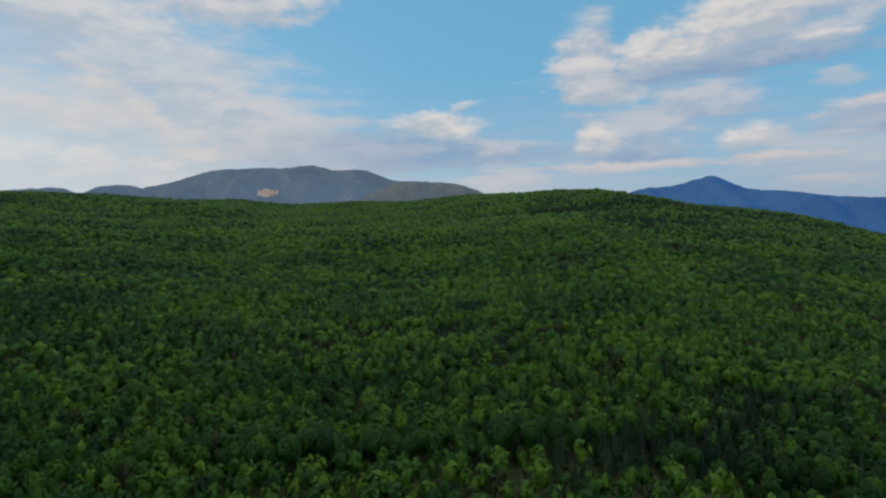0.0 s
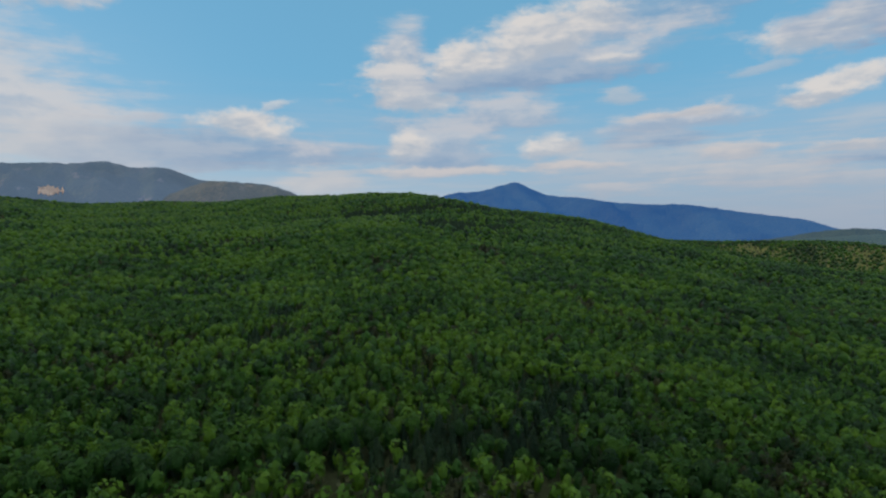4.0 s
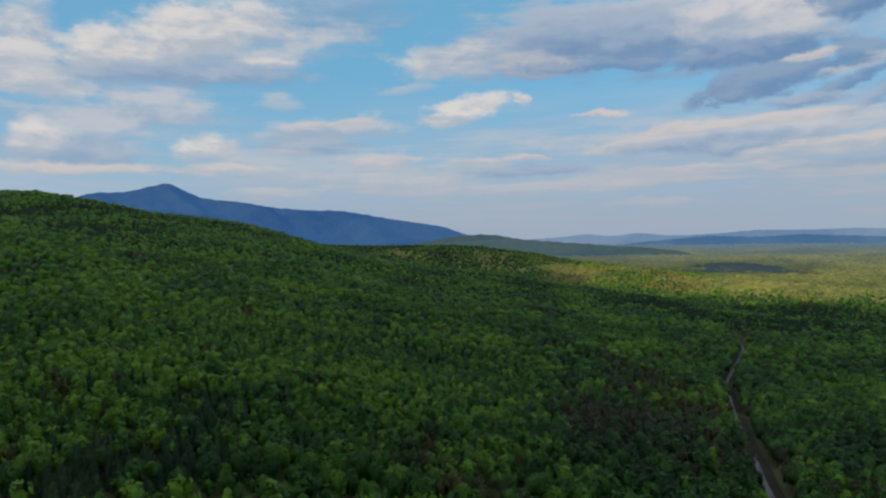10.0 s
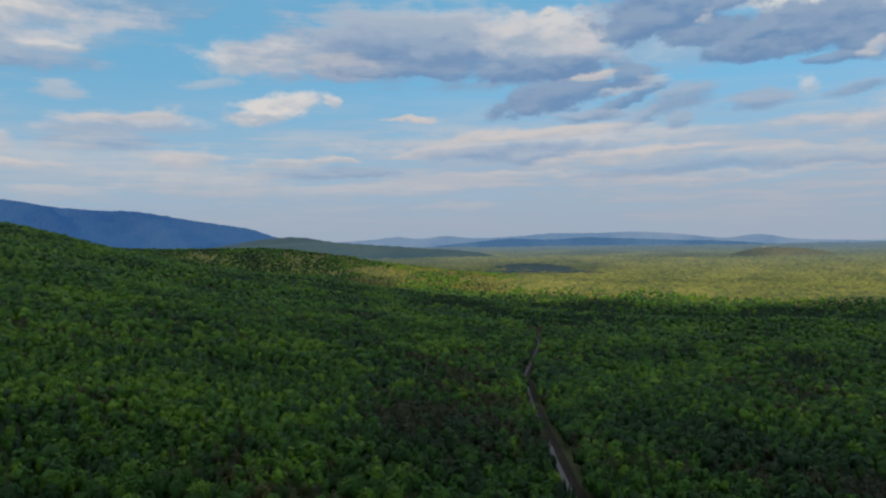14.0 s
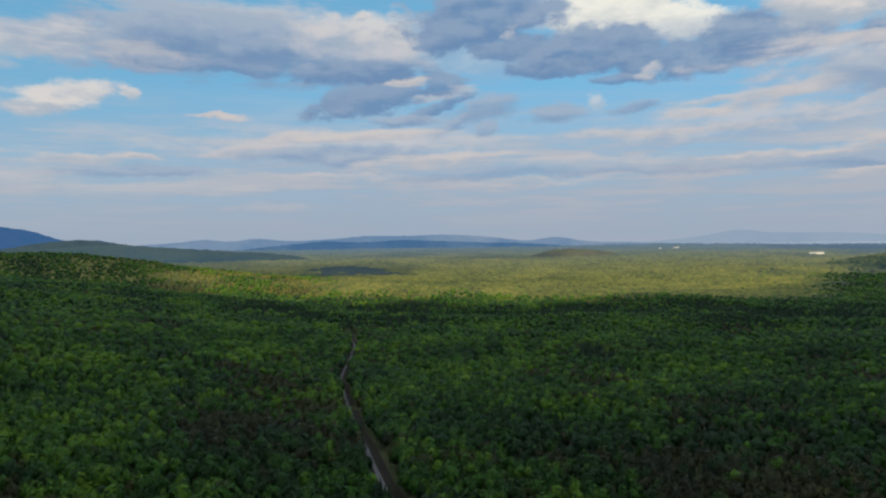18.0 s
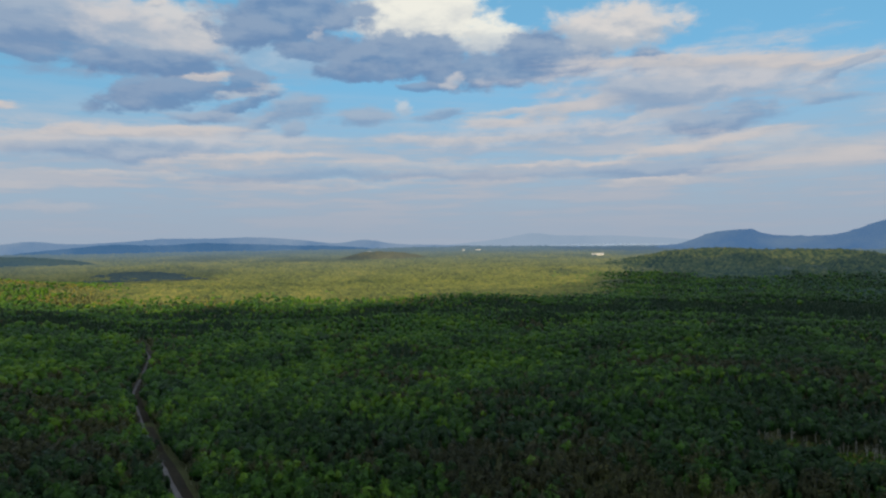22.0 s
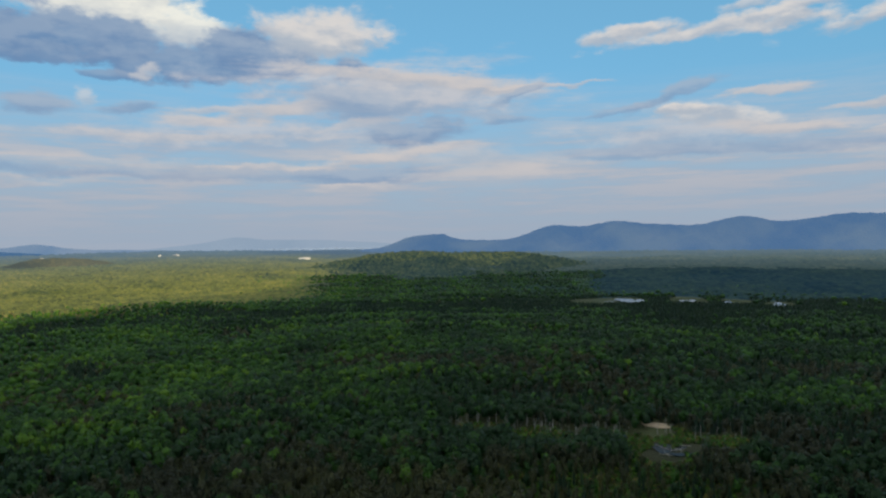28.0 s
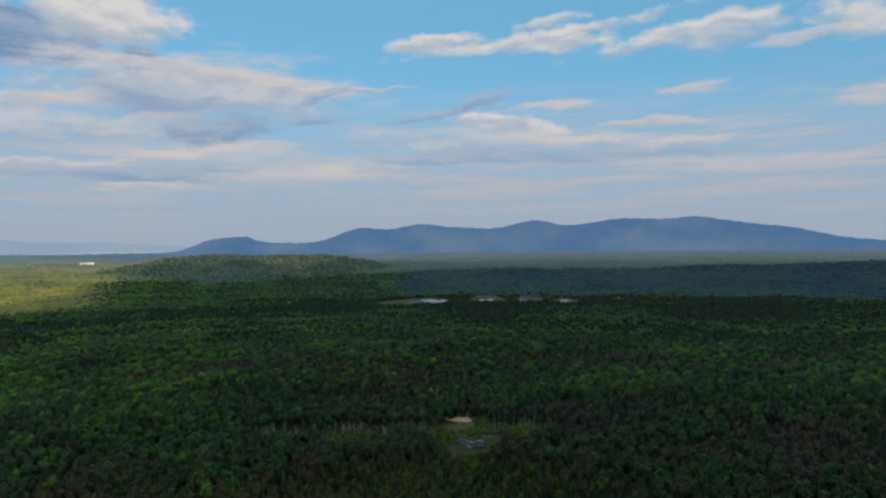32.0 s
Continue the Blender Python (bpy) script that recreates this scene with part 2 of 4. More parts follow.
cloud("lit", -163.7, 15.0, 3.1, 1.12, -8, 0.85)
cloud("pale", -164.0, 9.6, 3.1, 0.86, 0, 0.80)
cloud("pale", -160.9, 14.3, 3.3, 0.39, 4, 0.70)


def cloud_group(name, fade, under, top):
    """A sort of cloud as a node group: the sky behind goes in, the sky with the cloud comes out."""
    tree = bpy.data.node_groups.new(name, "ShaderNodeTree")
    for label, kind in (("Sky", "NodeSocketColor"), ("Way", "NodeSocketVector"), ("Rim", "NodeSocketFloat"), ("Inner", "NodeSocketFloat"), ("Place", "NodeSocketVector"),
                        ("Along", "NodeSocketVector"), ("Up", "NodeSocketVector"), ("Cover", "NodeSocketFloat")):
        tree.interface.new_socket(label, in_out="INPUT", socket_type=kind)
    tree.interface.new_socket("Sky", in_out="OUTPUT", socket_type="NodeSocketColor")
    given = tree.nodes.new("NodeGroupInput").outputs

    def node(kind, inputs=(), **props):
        return wire(tree.nodes, tree.links, kind, inputs, **props)

    after = node("ShaderNodeVectorMath", {0: given["Sky"], 1: (1e-6, 1e-6, 0.0), 2: given["Way"]}, operation="MULTIPLY_ADD").outputs[0]      # one cloud after the other
    off = node("ShaderNodeVectorMath", {0: after, 1: given["Place"]}, operation="SUBTRACT").outputs[0]
    along = node("ShaderNodeVectorMath", {0: off, 1: given["Along"]}, operation="DOT_PRODUCT").outputs["Value"]
    up = node("ShaderNodeVectorMath", {0: off, 1: given["Up"]}, operation="DOT_PRODUCT").outputs["Value"]
    square = node("ShaderNodeMath", {0: up, 1: up, 2: node("ShaderNodeMath", {0: along, 1: along}, operation="MULTIPLY").outputs[0]}, operation="MULTIPLY_ADD").outputs[0]
    out = node("ShaderNodeMath", {0: square}, operation="SQRT").outputs[0]
    body = node("ShaderNodeMath", {0: given["Rim"], 1: out}, operation="SUBTRACT").outputs[0]
    mask = node("ShaderNodeMapRange", {0: body, 1: 0.0, 2: fade, 3: 0.0, 4: given["Cover"]}, interpolation_type="SMOOTHSTEP").outputs[0]
    high = node("ShaderNodeMath", {0: up, 1: given["Inner"]}, operation="ADD").outputs[0]
    share = node("ShaderNodeMapRange", {0: high, 1: -0.8, 2: 0.75}, interpolation_type="SMOOTHSTEP").outputs[0]
    tone = node("ShaderNodeMix", {0: share, 6: under, 7: top}, data_type="RGBA").outputs[2]
    over = node("ShaderNodeMix", {0: mask, 6: given["Sky"], 7: tone}, data_type="RGBA").outputs[2]
    node("NodeGroupOutput", {0: over})
    return tree


GROUPS = {sort: cloud_group(sort + "_cloud", fade, under, top) for sort, (rim, fade, under, top, inner) in SORTS.items()}


def paint_cloud(sky, sort, az, el, wide, high, tilt, cover):
    n = WN.new("ShaderNodeGroup")
    n.node_tree = GROUPS[sort]
    c, s, w, h = math.cos(radians(tilt)), math.sin(radians(tilt)), wide * (1.32 if az > -34 else 1.12), high * (1.32 if az > -34 else 1.15)
    for key, value in (("Place", (az, el, 0)), ("Along", (c / w, -s / w, 0)), ("Up", (s / h, c / h, 0)), ("Cover", cover)):
        n.inputs[key].default_value = value
    for key, value in (("Sky", sky), ("Way", bent), ("Rim", SORTS[sort][0]), ("Inner", SORTS[sort][4])):
        WL.new(value, n.inputs[key])
    return n.outputs[0]


blue = sky_node("ShaderNodeVectorMath", {0: nishita.outputs[0], 1: (0.062, 0.092, 0.108)}, operation="MULTIPLY").outputs[0]
cool = sky_mix(0.6, blue, (0.205, 0.525, 0.75, 1))
cool = sky_mix(sky_ramp(height, 13.0, 3.0, 0.0, 0.62), cool, (0.36, 0.49, 0.63, 1))
veil_mask = sky_math("MULTIPLY", sky_math("MULTIPLY", sky_ramp(height, 14.0, 5.0), sky_ramp(azimuth, -30.0, -70.0, 0.45, 1.0)), sky_ramp(streak, 0.34, 0.6, 0.5, 0.95))
veil = sky_mix(sky_ramp(streak, 0.42, 0.62), (0.345, 0.42, 0.525, 1), (0.48, 0.485, 0.53, 1))
open_sky = sky_mix(veil_mask, cool, veil)
glare = sky_math("MULTIPLY", sky_ramp(azimuth, -4.0, 40.0), sky_ramp(height, 22.0, 5.0, 0.0, 0.55))
overhead = sky_math("MULTIPLY", sky_ramp(height, 22.0, 38.0), sky_ramp(billow, 0.32, 0.55, 0.35, 0.95))
haze_tone = sky_mix(sky_ramp(azimuth, 5.0, -30.0), (0.60, 0.63, 0.65, 1), (0.34, 0.405, 0.505, 1))


def sector(west, east):
    """The sky between two azimuths, with the clouds that reach into it."""
    sky = open_sky
    for c in CLOUDS:
        reach = c[3] * 1.7 + 3.0
        if c[1] + reach > west and c[1] - reach < east:
            sky = paint_cloud(sky, *c)
    sky = sky_mix(glare, sky, (0.72, 0.73, 0.71, 1))
    sky = sky_mix(overhead, sky, (1.02, 1.05, 1.06, 1))
    sky = sky_mix(sky_ramp(height, 7.0, -0.5, 0.0, 0.9), sky, haze_tone)
    sky = sky_mix(sky_ramp(height, -1.0, -6.0), sky, (0.05, 0.07, 0.05, 1))
    return sky_node("ShaderNodeBackground", {"Color": sky, "Strength": 1.0}).outputs[0]


BOUNDS = (60.0, 5.0, -20.0, -45.0, -65.0, -85.0, -105.0, -130.0, -185.0)
whole_sky = sector(60.0, 180.0)
for east, west in zip(BOUNDS, BOUNDS[1:]):
    beyond = sky_math("LESS_THAN", azimuth, east)
    whole_sky = sky_node("ShaderNodeMixShader", {0: beyond, 1: whole_sky, 2: sector(west, east)}).outputs[0]
sky_node("ShaderNodeOutputWorld", {0: whole_sky})

sun = new("sun", bpy.data.lights.new("sun", "SUN"))
sun.data.energy, sun.data.angle, sun.data.color = 5.0, radians(0.6), (1.0, 0.78, 0.45)
sun.matrix_world = look(SUN_WAY * 3000, (0, 0, 0))

# ---- materials ----
def material(name):
    m = bpy.data.materials.new(name)
    m.use_nodes = True
    nodes, links = m.node_tree.nodes, m.node_tree.links
    nodes.clear()
    return m, (lambda kind, inputs=(), **props: wire(nodes, links, kind, inputs, **props))


def ramp(node, fac, *stops):
    """A colour ramp: stops of (position, (r, g, b))."""
    r = node("ShaderNodeValToRGB", {0: fac})
    while len(r.color_ramp.elements) < len(stops):
        r.color_ramp.elements.new(0.5)
    for e, (at, rgb) in zip(r.color_ramp.elements, stops):
        e.position, e.color = at, (*rgb, 1)
    return r.outputs[0]


def foliage(name, dark, mid, light, each_object, leaf_through=0.42):
    """Leaves whose hue differs from tree to tree and from leaf clump to leaf clump."""
    m, node = material(name)
    tree = node("ShaderNodeMath", {0: node("ShaderNodeObjectInfo").outputs["Random"], 1: 0.75, 2: 0.08}, operation="MULTIPLY_ADD").outputs[0] if each_object else node("ShaderNodeAttribute", attribute_name="tint").outputs["Fac"]
    hue = ramp(node, tree, (0.0, dark), (0.55, mid), (1.0, light))
    leaf = node("ShaderNodeNewGeometry").outputs["Random Per Island"]
    fleck = node("ShaderNodeTexNoise", {"Vector": node("ShaderNodeTexCoord").outputs["Object"], "Scale": 1.1, "Detail": 5.0, "Roughness": 0.65}).outputs[0]
    value = node("ShaderNodeMath", {0: leaf, 1: 0.22, 2: 0.62}, operation="MULTIPLY_ADD").outputs[0]
    value = node("ShaderNodeMath", {0: fleck, 1: 0.6, 2: value}, operation="MULTIPLY_ADD").outputs[0]
    colour = node("ShaderNodeHueSaturation", {"Color": hue, "Value": value, "Saturation": 1.0}).outputs[0]
    puffy = node("ShaderNodeVectorTransform", {0: node("ShaderNodeAttribute", attribute_name="soft").outputs["Vector"]})
    puffy.vector_type, puffy.convert_from, puffy.convert_to = "NORMAL", "OBJECT", "WORLD"
    # bluish sheen at grazing angles stands in for the haze of distance
    face = node("ShaderNodeBsdfPrincipled", {"Base Color": colour, "Roughness": 0.55, "Specular IOR Level": 0.16, "Sheen Weight": 0.1, "Sheen Roughness": 0.28, "Sheen Tint": (0.55, 0.8, 1.0, 1), "Normal": puffy.outputs[0]})
    back_light = node("ShaderNodeBsdfTranslucent", {"Color": colour})
    both = node("ShaderNodeMixShader", {0: leaf_through, 1: face.outputs[0], 2: back_light.outputs[0]})
    node("ShaderNodeOutputMaterial", {0: both.outputs[0]})
    return m


def rough(name, low, high, scale, roughness=0.9, bump=0.3, detail=6.0, metal=0.0):
    """A matt surface in two colours with grain and relief; scale in cycles a metre."""
    m, node = material(name)
    spot = node("ShaderNodeTexCoord").outputs["Object"]
    broad = node("ShaderNodeTexNoise", {"Vector": spot, "Scale": scale * 0.13, "Detail": 4.0}).outputs[0]
    fine = node("ShaderNodeTexNoise", {"Vector": spot, "Scale": scale, "Detail": detail, "Roughness": 0.62}).outputs[0]
    mixed = node("ShaderNodeMath", {0: broad, 1: 0.6, 2: node("ShaderNodeMath", {0: fine, 1: 0.5}, operation="MULTIPLY").outputs[0]}, operation="MULTIPLY_ADD").outputs[0]
    colour = ramp(node, mixed, (0.38, low), (0.68, high))
    lift = node("ShaderNodeBump", {"Strength": bump, "Distance": 0.5 / scale, "Height": fine}).outputs[0]
    face = node("ShaderNodeBsdfPrincipled", {"Base Color": colour, "Roughness": roughness, "Normal": lift, "Metallic": metal, "Specular IOR Level": 0.12})
    node("ShaderNodeOutputMaterial", {0: face.outputs[0]})
    return m


def wooded(name, dark, mid, light, size, haze=0.0, haze_glow=(0.1, 0.2, 0.4), rock=None, mist=None, thicken=None, west=None, mottle=0.4):
    """Forest seen from afar: crowns of that size as cells with relief. haze: share of emission mixed in to paint the
    haze before it.
    """
    m, node = material(name)
    spot = node("ShaderNodeTexCoord").outputs["Object"]
    crowns = node("ShaderNodeTexVoronoi", {"Vector": spot, "Scale": 1.0 / size}, feature="F1")
    each = node("ShaderNodeSeparateColor", {0: crowns.outputs["Color"]}).outputs[0]
    stand = node("ShaderNodeTexNoise", {"Vector": spot, "Scale": 0.0045, "Detail": 6.0, "Roughness": 0.62}).outputs[0]
    mixed = node("ShaderNodeMath", {0: stand, 1: 1.5, 2: node("ShaderNodeMath", {0: each, 1: mottle, 2: -0.25 - mottle / 2}, operation="MULTIPLY_ADD").outputs[0]}, operation="MULTIPLY_ADD").outputs[0]
    colour = ramp(node, mixed, (0.15, dark), (0.5, mid), (0.9, light))
    # west: shade of the clouded woods put into darker colours, blended by azimuth
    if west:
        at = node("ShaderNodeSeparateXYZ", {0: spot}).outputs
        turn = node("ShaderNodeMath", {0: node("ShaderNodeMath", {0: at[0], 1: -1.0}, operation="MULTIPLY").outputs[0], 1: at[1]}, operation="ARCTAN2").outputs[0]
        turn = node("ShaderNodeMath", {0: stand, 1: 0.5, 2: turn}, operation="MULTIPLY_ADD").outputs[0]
        shaded_side = node("ShaderNodeMapRange", {0: turn, 1: radians(-102) + 0.25, 2: radians(-113) + 0.25}, interpolation_type="SMOOTHSTEP").outputs[0]
        colour = node("ShaderNodeMix", {0: shaded_side, 6: colour, 7: ramp(node, mixed, (0.15, west[0]), (0.5, west[1]), (0.9, west[2]))}, data_type="RGBA").outputs[2]
    if rock:
        bare = node("ShaderNodeTexNoise", {"Vector": spot, "Scale": 0.006, "Detail": 5.0, "Roughness": 0.7}).outputs[0]
        patch = node("ShaderNodeMapRange", {0: bare, 1: 0.60, 2: 0.66}).outputs[0]
        colour = node("ShaderNodeMix", {0: patch, 6: colour, 7: (*rock, 1)}, data_type="RGBA").outputs[2]
    lift = node("ShaderNodeBump", {"Strength": 0.9, "Distance": size * 0.5, "Height": crowns.outputs["Distance"]}, invert=True).outputs[0]
    face = node("ShaderNodeBsdfPrincipled", {"Base Color": colour, "Roughness": 0.95, "Specular IOR Level": 0.1, "Normal": lift})
    out = face.outputs[0]
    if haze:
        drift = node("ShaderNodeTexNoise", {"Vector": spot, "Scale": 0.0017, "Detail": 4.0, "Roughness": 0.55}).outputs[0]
        depth = ramp(node, drift, (0.42, haze_glow), (0.60, mist or tuple(c * 1.18 for c in haze_glow)))
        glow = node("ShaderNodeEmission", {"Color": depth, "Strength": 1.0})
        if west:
            depth = node("ShaderNodeMix", {0: shaded_side, 6: depth, 7: (*west[3], 1)}, data_type="RGBA").outputs[2]
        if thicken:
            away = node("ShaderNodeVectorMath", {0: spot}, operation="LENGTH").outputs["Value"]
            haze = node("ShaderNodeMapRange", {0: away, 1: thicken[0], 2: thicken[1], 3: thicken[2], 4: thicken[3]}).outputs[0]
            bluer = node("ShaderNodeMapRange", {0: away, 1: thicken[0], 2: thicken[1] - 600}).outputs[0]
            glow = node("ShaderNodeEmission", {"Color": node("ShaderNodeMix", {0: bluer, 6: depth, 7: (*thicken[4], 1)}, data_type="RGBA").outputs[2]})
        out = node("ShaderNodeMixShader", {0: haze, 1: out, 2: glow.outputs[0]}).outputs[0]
    node("ShaderNodeOutputMaterial", {0: out})
    return m


def water(name, tint, shine=0.5):
    m, node = material(name)
    ripple = node("ShaderNodeTexNoise", {"Vector": node("ShaderNodeTexCoord").outputs["Object"], "Scale": 0.8, "Detail": 3.0}).outputs[0]
    lift = node("ShaderNodeBump", {"Strength": 0.15, "Distance": 0.1, "Height": ripple}).outputs[0]
    face = node("ShaderNodeBsdfPrincipled", {"Base Color": (*tint, 1), "Roughness": 0.06, "IOR": 1.33, "Specular IOR Level": shine, "Normal": lift})
    node("ShaderNodeOutputMaterial", {0: face.outputs[0]})
    return m


BROAD = ((0.016, 0.044, 0.014), (0.043, 0.118, 0.015), (0.108, 0.208, 0.017))
PINE = ((0.015, 0.037, 0.018), (0.024, 0.052, 0.022), (0.036, 0.066, 0.024))
# BUDS ends in a sun-warmed yellow for trees in the lit valley
BUDS = ((0.048, 0.054, 0.030), (0.078, 0.084, 0.028), (0.235, 0.215, 0.045))
LEAF = {"broadleaf_tree": BROAD, "conifer": PINE, "budding_tree": BUDS}
LEAF_ONE = {k: foliage(k + "_leaves", *v, True) for k, v in LEAF.items()}
LEAF_ALL = {k: foliage(k + "_stand", *v, False) for k, v in LEAF.items()}
BARK = rough("bark", (0.05, 0.04, 0.03), (0.13, 0.11, 0.09), 3.0)
PALE_BARK = rough("pale_bark", (0.20, 0.19, 0.17), (0.38, 0.37, 0.34), 2.0)
FLOOR = rough("forest_floor", (0.026, 0.036, 0.015), (0.056, 0.066, 0.028), 0.35, bump=0.6)
# valley wood: haze is painted in as a glow that grows with distance
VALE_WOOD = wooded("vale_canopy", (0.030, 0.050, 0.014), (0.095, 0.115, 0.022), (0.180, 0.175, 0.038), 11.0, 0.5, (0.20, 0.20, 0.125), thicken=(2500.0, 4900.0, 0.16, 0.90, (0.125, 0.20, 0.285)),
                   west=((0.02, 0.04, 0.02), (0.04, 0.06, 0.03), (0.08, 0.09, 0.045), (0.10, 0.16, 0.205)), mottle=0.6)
# fen: shade and haze put into dark blue colours and glow
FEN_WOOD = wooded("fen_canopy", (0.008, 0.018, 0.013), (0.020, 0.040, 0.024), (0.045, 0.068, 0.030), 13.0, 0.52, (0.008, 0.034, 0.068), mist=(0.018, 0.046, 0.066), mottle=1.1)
GRAVEL = rough("gravel", (0.068, 0.067, 0.076), (0.118, 0.116, 0.13), 1.2)
VERGE = rough("verge_soil", (0.010, 0.010, 0.008), (0.022, 0.019, 0.014), 0.8)
SAND = rough("sand", (0.34, 0.25, 0.17), (0.55, 0.43, 0.31), 0.7)
MARSH = rough("marsh_grass", (0.014, 0.020, 0.008), (0.036, 0.036, 0.016), 0.5, bump=0.8)
WATER = water("still_water", (0.02, 0.025, 0.03))
# the lake's sky reflection is put into a pale base colour
LAKE = water("sky_pale_water", (0.55, 0.62, 0.68), 0.6)
# near-black with little gloss, in place of dark trees mirrored in the pond
DULL_WATER = water("dull_water", (0.012, 0.012, 0.011), 0.05)
WALL_PAINT = rough("pale_cladding", (0.42, 0.42, 0.41), (0.56, 0.55, 0.53), 0.3, roughness=0.6, bump=0.05)
ROOFING = rough("roof_sheet", (0.32, 0.32, 0.31), (0.46, 0.45, 0.44), 0.3, roughness=0.5, bump=0.05)
DOOR_PAINT = rough("door_paint", (0.10, 0.11, 0.13), (0.16, 0.17, 0.19), 0.5, roughness=0.5, bump=0.05)
VAPOUR = rough("cloud_vapour", (0.75, 0.75, 0.76), (0.85, 0.85, 0.86), 0.01, bump=0.0)

# ---- the lie of the land: polar round the drone; azimuth in degrees, heights relative to the eye ----
CREST_AT = (-195, -165, -130, -110, -95, -80, -68, -62, -55, -44, -35, -27, -21, -12.5, -4, 8, 18, 33, 60, 120, 165)
CREST_EL = (-4.9, -4.8, -5.2, -5.6, -6.85, -7.25, -6.65, -5.45, -4.3, -2.45, -0.35, 1.65, 2.65, 4.15, 3.78, 3.32, 3.5, 3.9, 4.0, 2.0, -4.9)
CREST_R = (1800, 1800, 1650, 1500, 1275, 1200, 1320, 1425, 1575, 1725, 1875, 1950, 2025, 2100, 2250, 2400, 2250, 1950, 1950, 1950, 1800)
CANOPY = 13.0
# a second, lower spur behind the near slope
SPUR_AT = (-110, -95, -86, -80, -74.8, -70.4, -65.9, -61.2, -56.5, -53.4, -51.5, -49.2, -47, -42.4, -38, -33.7, -20)
SPUR_EL = (-4.4, -4.5, -4.6, -4.3, -3.9, -3.55, -3.2, -2.75, -2.1, -1.62, -1.2, -0.92, -0.6, -0.4, -0.4, -0.25, 0.0)
SPUR_R = (1900, 1950, 2000, 2050, 2100, 2150, 2200, 2250, 2300, 2350, 2350, 2350, 2400, 2450, 2500, 2500, 2500)


def wrap(az):
    return (np.asarray(az, float) + 195.0) % 360.0 - 195.0


def soft_steps(x, xs, ys):
    """A smooth curve through a few heights."""
    xs, ys = np.asarray(xs, float), np.asarray(ys, float)
    i = np.clip(np.searchsorted(xs, x) - 1, 0, len(xs) - 2)
    slope = np.gradient(ys, xs)
    h = xs[i + 1] - xs[i]
    u = np.clip((x - xs[i]) / h, 0, 1)
    return ((2 * u**3 - 3 * u**2 + 1) * ys[i] + (u**3 - 2 * u**2 + u) * h * slope[i]
            + (-2 * u**3 + 3 * u**2) * ys[i + 1] + (u**3 - u**2) * h * slope[i + 1])


def waves(x, y, size, seed):
    """Smooth rolling between about -1 and 1, in swells of that size."""
    rng = np.random.RandomState(seed)
    out = 0
    for k in range(7):
        a, f, p = rng.uniform(0, 6.283), 6.283 / size * rng.uniform(0.6, 1.7), rng.uniform(0, 6.283)
        out = out + np.sin((x * np.cos(a) + y * np.sin(a)) * f + p)
    return out / 3.2


def land(x, y):
    """The ground's height at x, y."""
    x, y = np.asarray(x, float), np.asarray(y, float)
    r, az = np.hypot(x, y), wrap(np.degrees(np.arctan2(-x, y)))
    el, rc = soft_steps(az, CREST_AT, CREST_EL), soft_steps(az, CREST_AT, CREST_R)
    top = rc * np.tan(np.radians(el)) - CANOPY
    u = np.clip(r / rc, 0, 1)
    near = -EYE + (top + EYE) * (0.75 * u + 0.25 * u * u * (3 - 2 * u))
    floor_z = np.interp(az, (-180, -115, -95, -50), (-168, -168, -200, -200)) + np.interp(r, (2000, 3300, 4850), (0, 1, 1.55)) * np.interp(az, (-180, -115, -95, -50), (46, 50, 84, 86))
    v = np.clip((r - rc) / 600.0, 0, 1)
    v = v * v * (3 - 2 * v)
    base = near * (1 - v) + floor_z * v
    se, sr = soft_steps(az, SPUR_AT, SPUR_EL), np.interp(az, SPUR_AT, SPUR_R)
    reach = np.where(r < sr, 420.0, 520.0)
    rise = np.exp(-((r - sr) / reach) ** 2) * np.clip((-22 - az) / 8, 0, 1) * np.clip((az + 108) / 14, 0, 1)
    base = np.maximum(base, base + (sr * np.tan(np.radians(se)) - 10.0 - base) * rise)
    roll = waves(x, y, 560, 3) * 6.0 * np.clip((r - 120) / 500, 0, 1) + waves(x, y, 190, 4) * 1.8 * np.clip((r - 100) / 300, 0, 1)
    return EYE + base + roll * (1 - 0.6 * v)


def put(az, r, up=0.0):
    p = aim(az) * r
    return Vector((p.x, p.y, float(land(p.x, p.y)) + up))


def mesh_of(name, verts, faces, mat, smooth=False):
    me = bpy.data.meshes.new(name)
    me.from_pydata([tuple(v) for v in verts], [], [tuple(f) for f in faces])
    me.materials.append(mat)
    if smooth:
        me.polygons.foreach_set("use_smooth", [True] * len(me.polygons))
    me.update()
    return me


def part(name, bm, mat, parent=None, label=""):
    me = bpy.data.meshes.new(name)
    bm.to_mesh(me)
    bm.free()
    me.materials.append(mat)
    ob = new(name, me)
    ob.parent = parent
    return tagged(ob, label)


def polar_sheet(name, mat, azs, rs, height_of, smooth=True):
    """A sheet over azimuths and distances; height_of(x, y, az, r) gives its heights."""
    az, r = np.meshgrid(np.asarray(azs, float), np.asarray(rs, float), indexing="ij")
    x, y = -np.sin(np.radians(az)) * r, np.cos(np.radians(az)) * r
    z = height_of(x, y, az, r)
    verts = np.stack([x, y, z], -1).reshape(-1, 3)
    n, m = az.shape
    i, j = np.meshgrid(np.arange(n - 1), np.arange(m - 1), indexing="ij")
    a = (i * m + j).ravel()
    return new(name, mesh_of(name, verts, np.stack([a, a + 1, a + m + 1, a + m], -1), mat, smooth))


ground = polar_sheet("ground", FLOOR, np.arange(-195, 165.5, 1.0), np.concatenate([[0.01], np.geomspace(3.0, 1850, 96)]), lambda x, y, az, r: land(x, y))
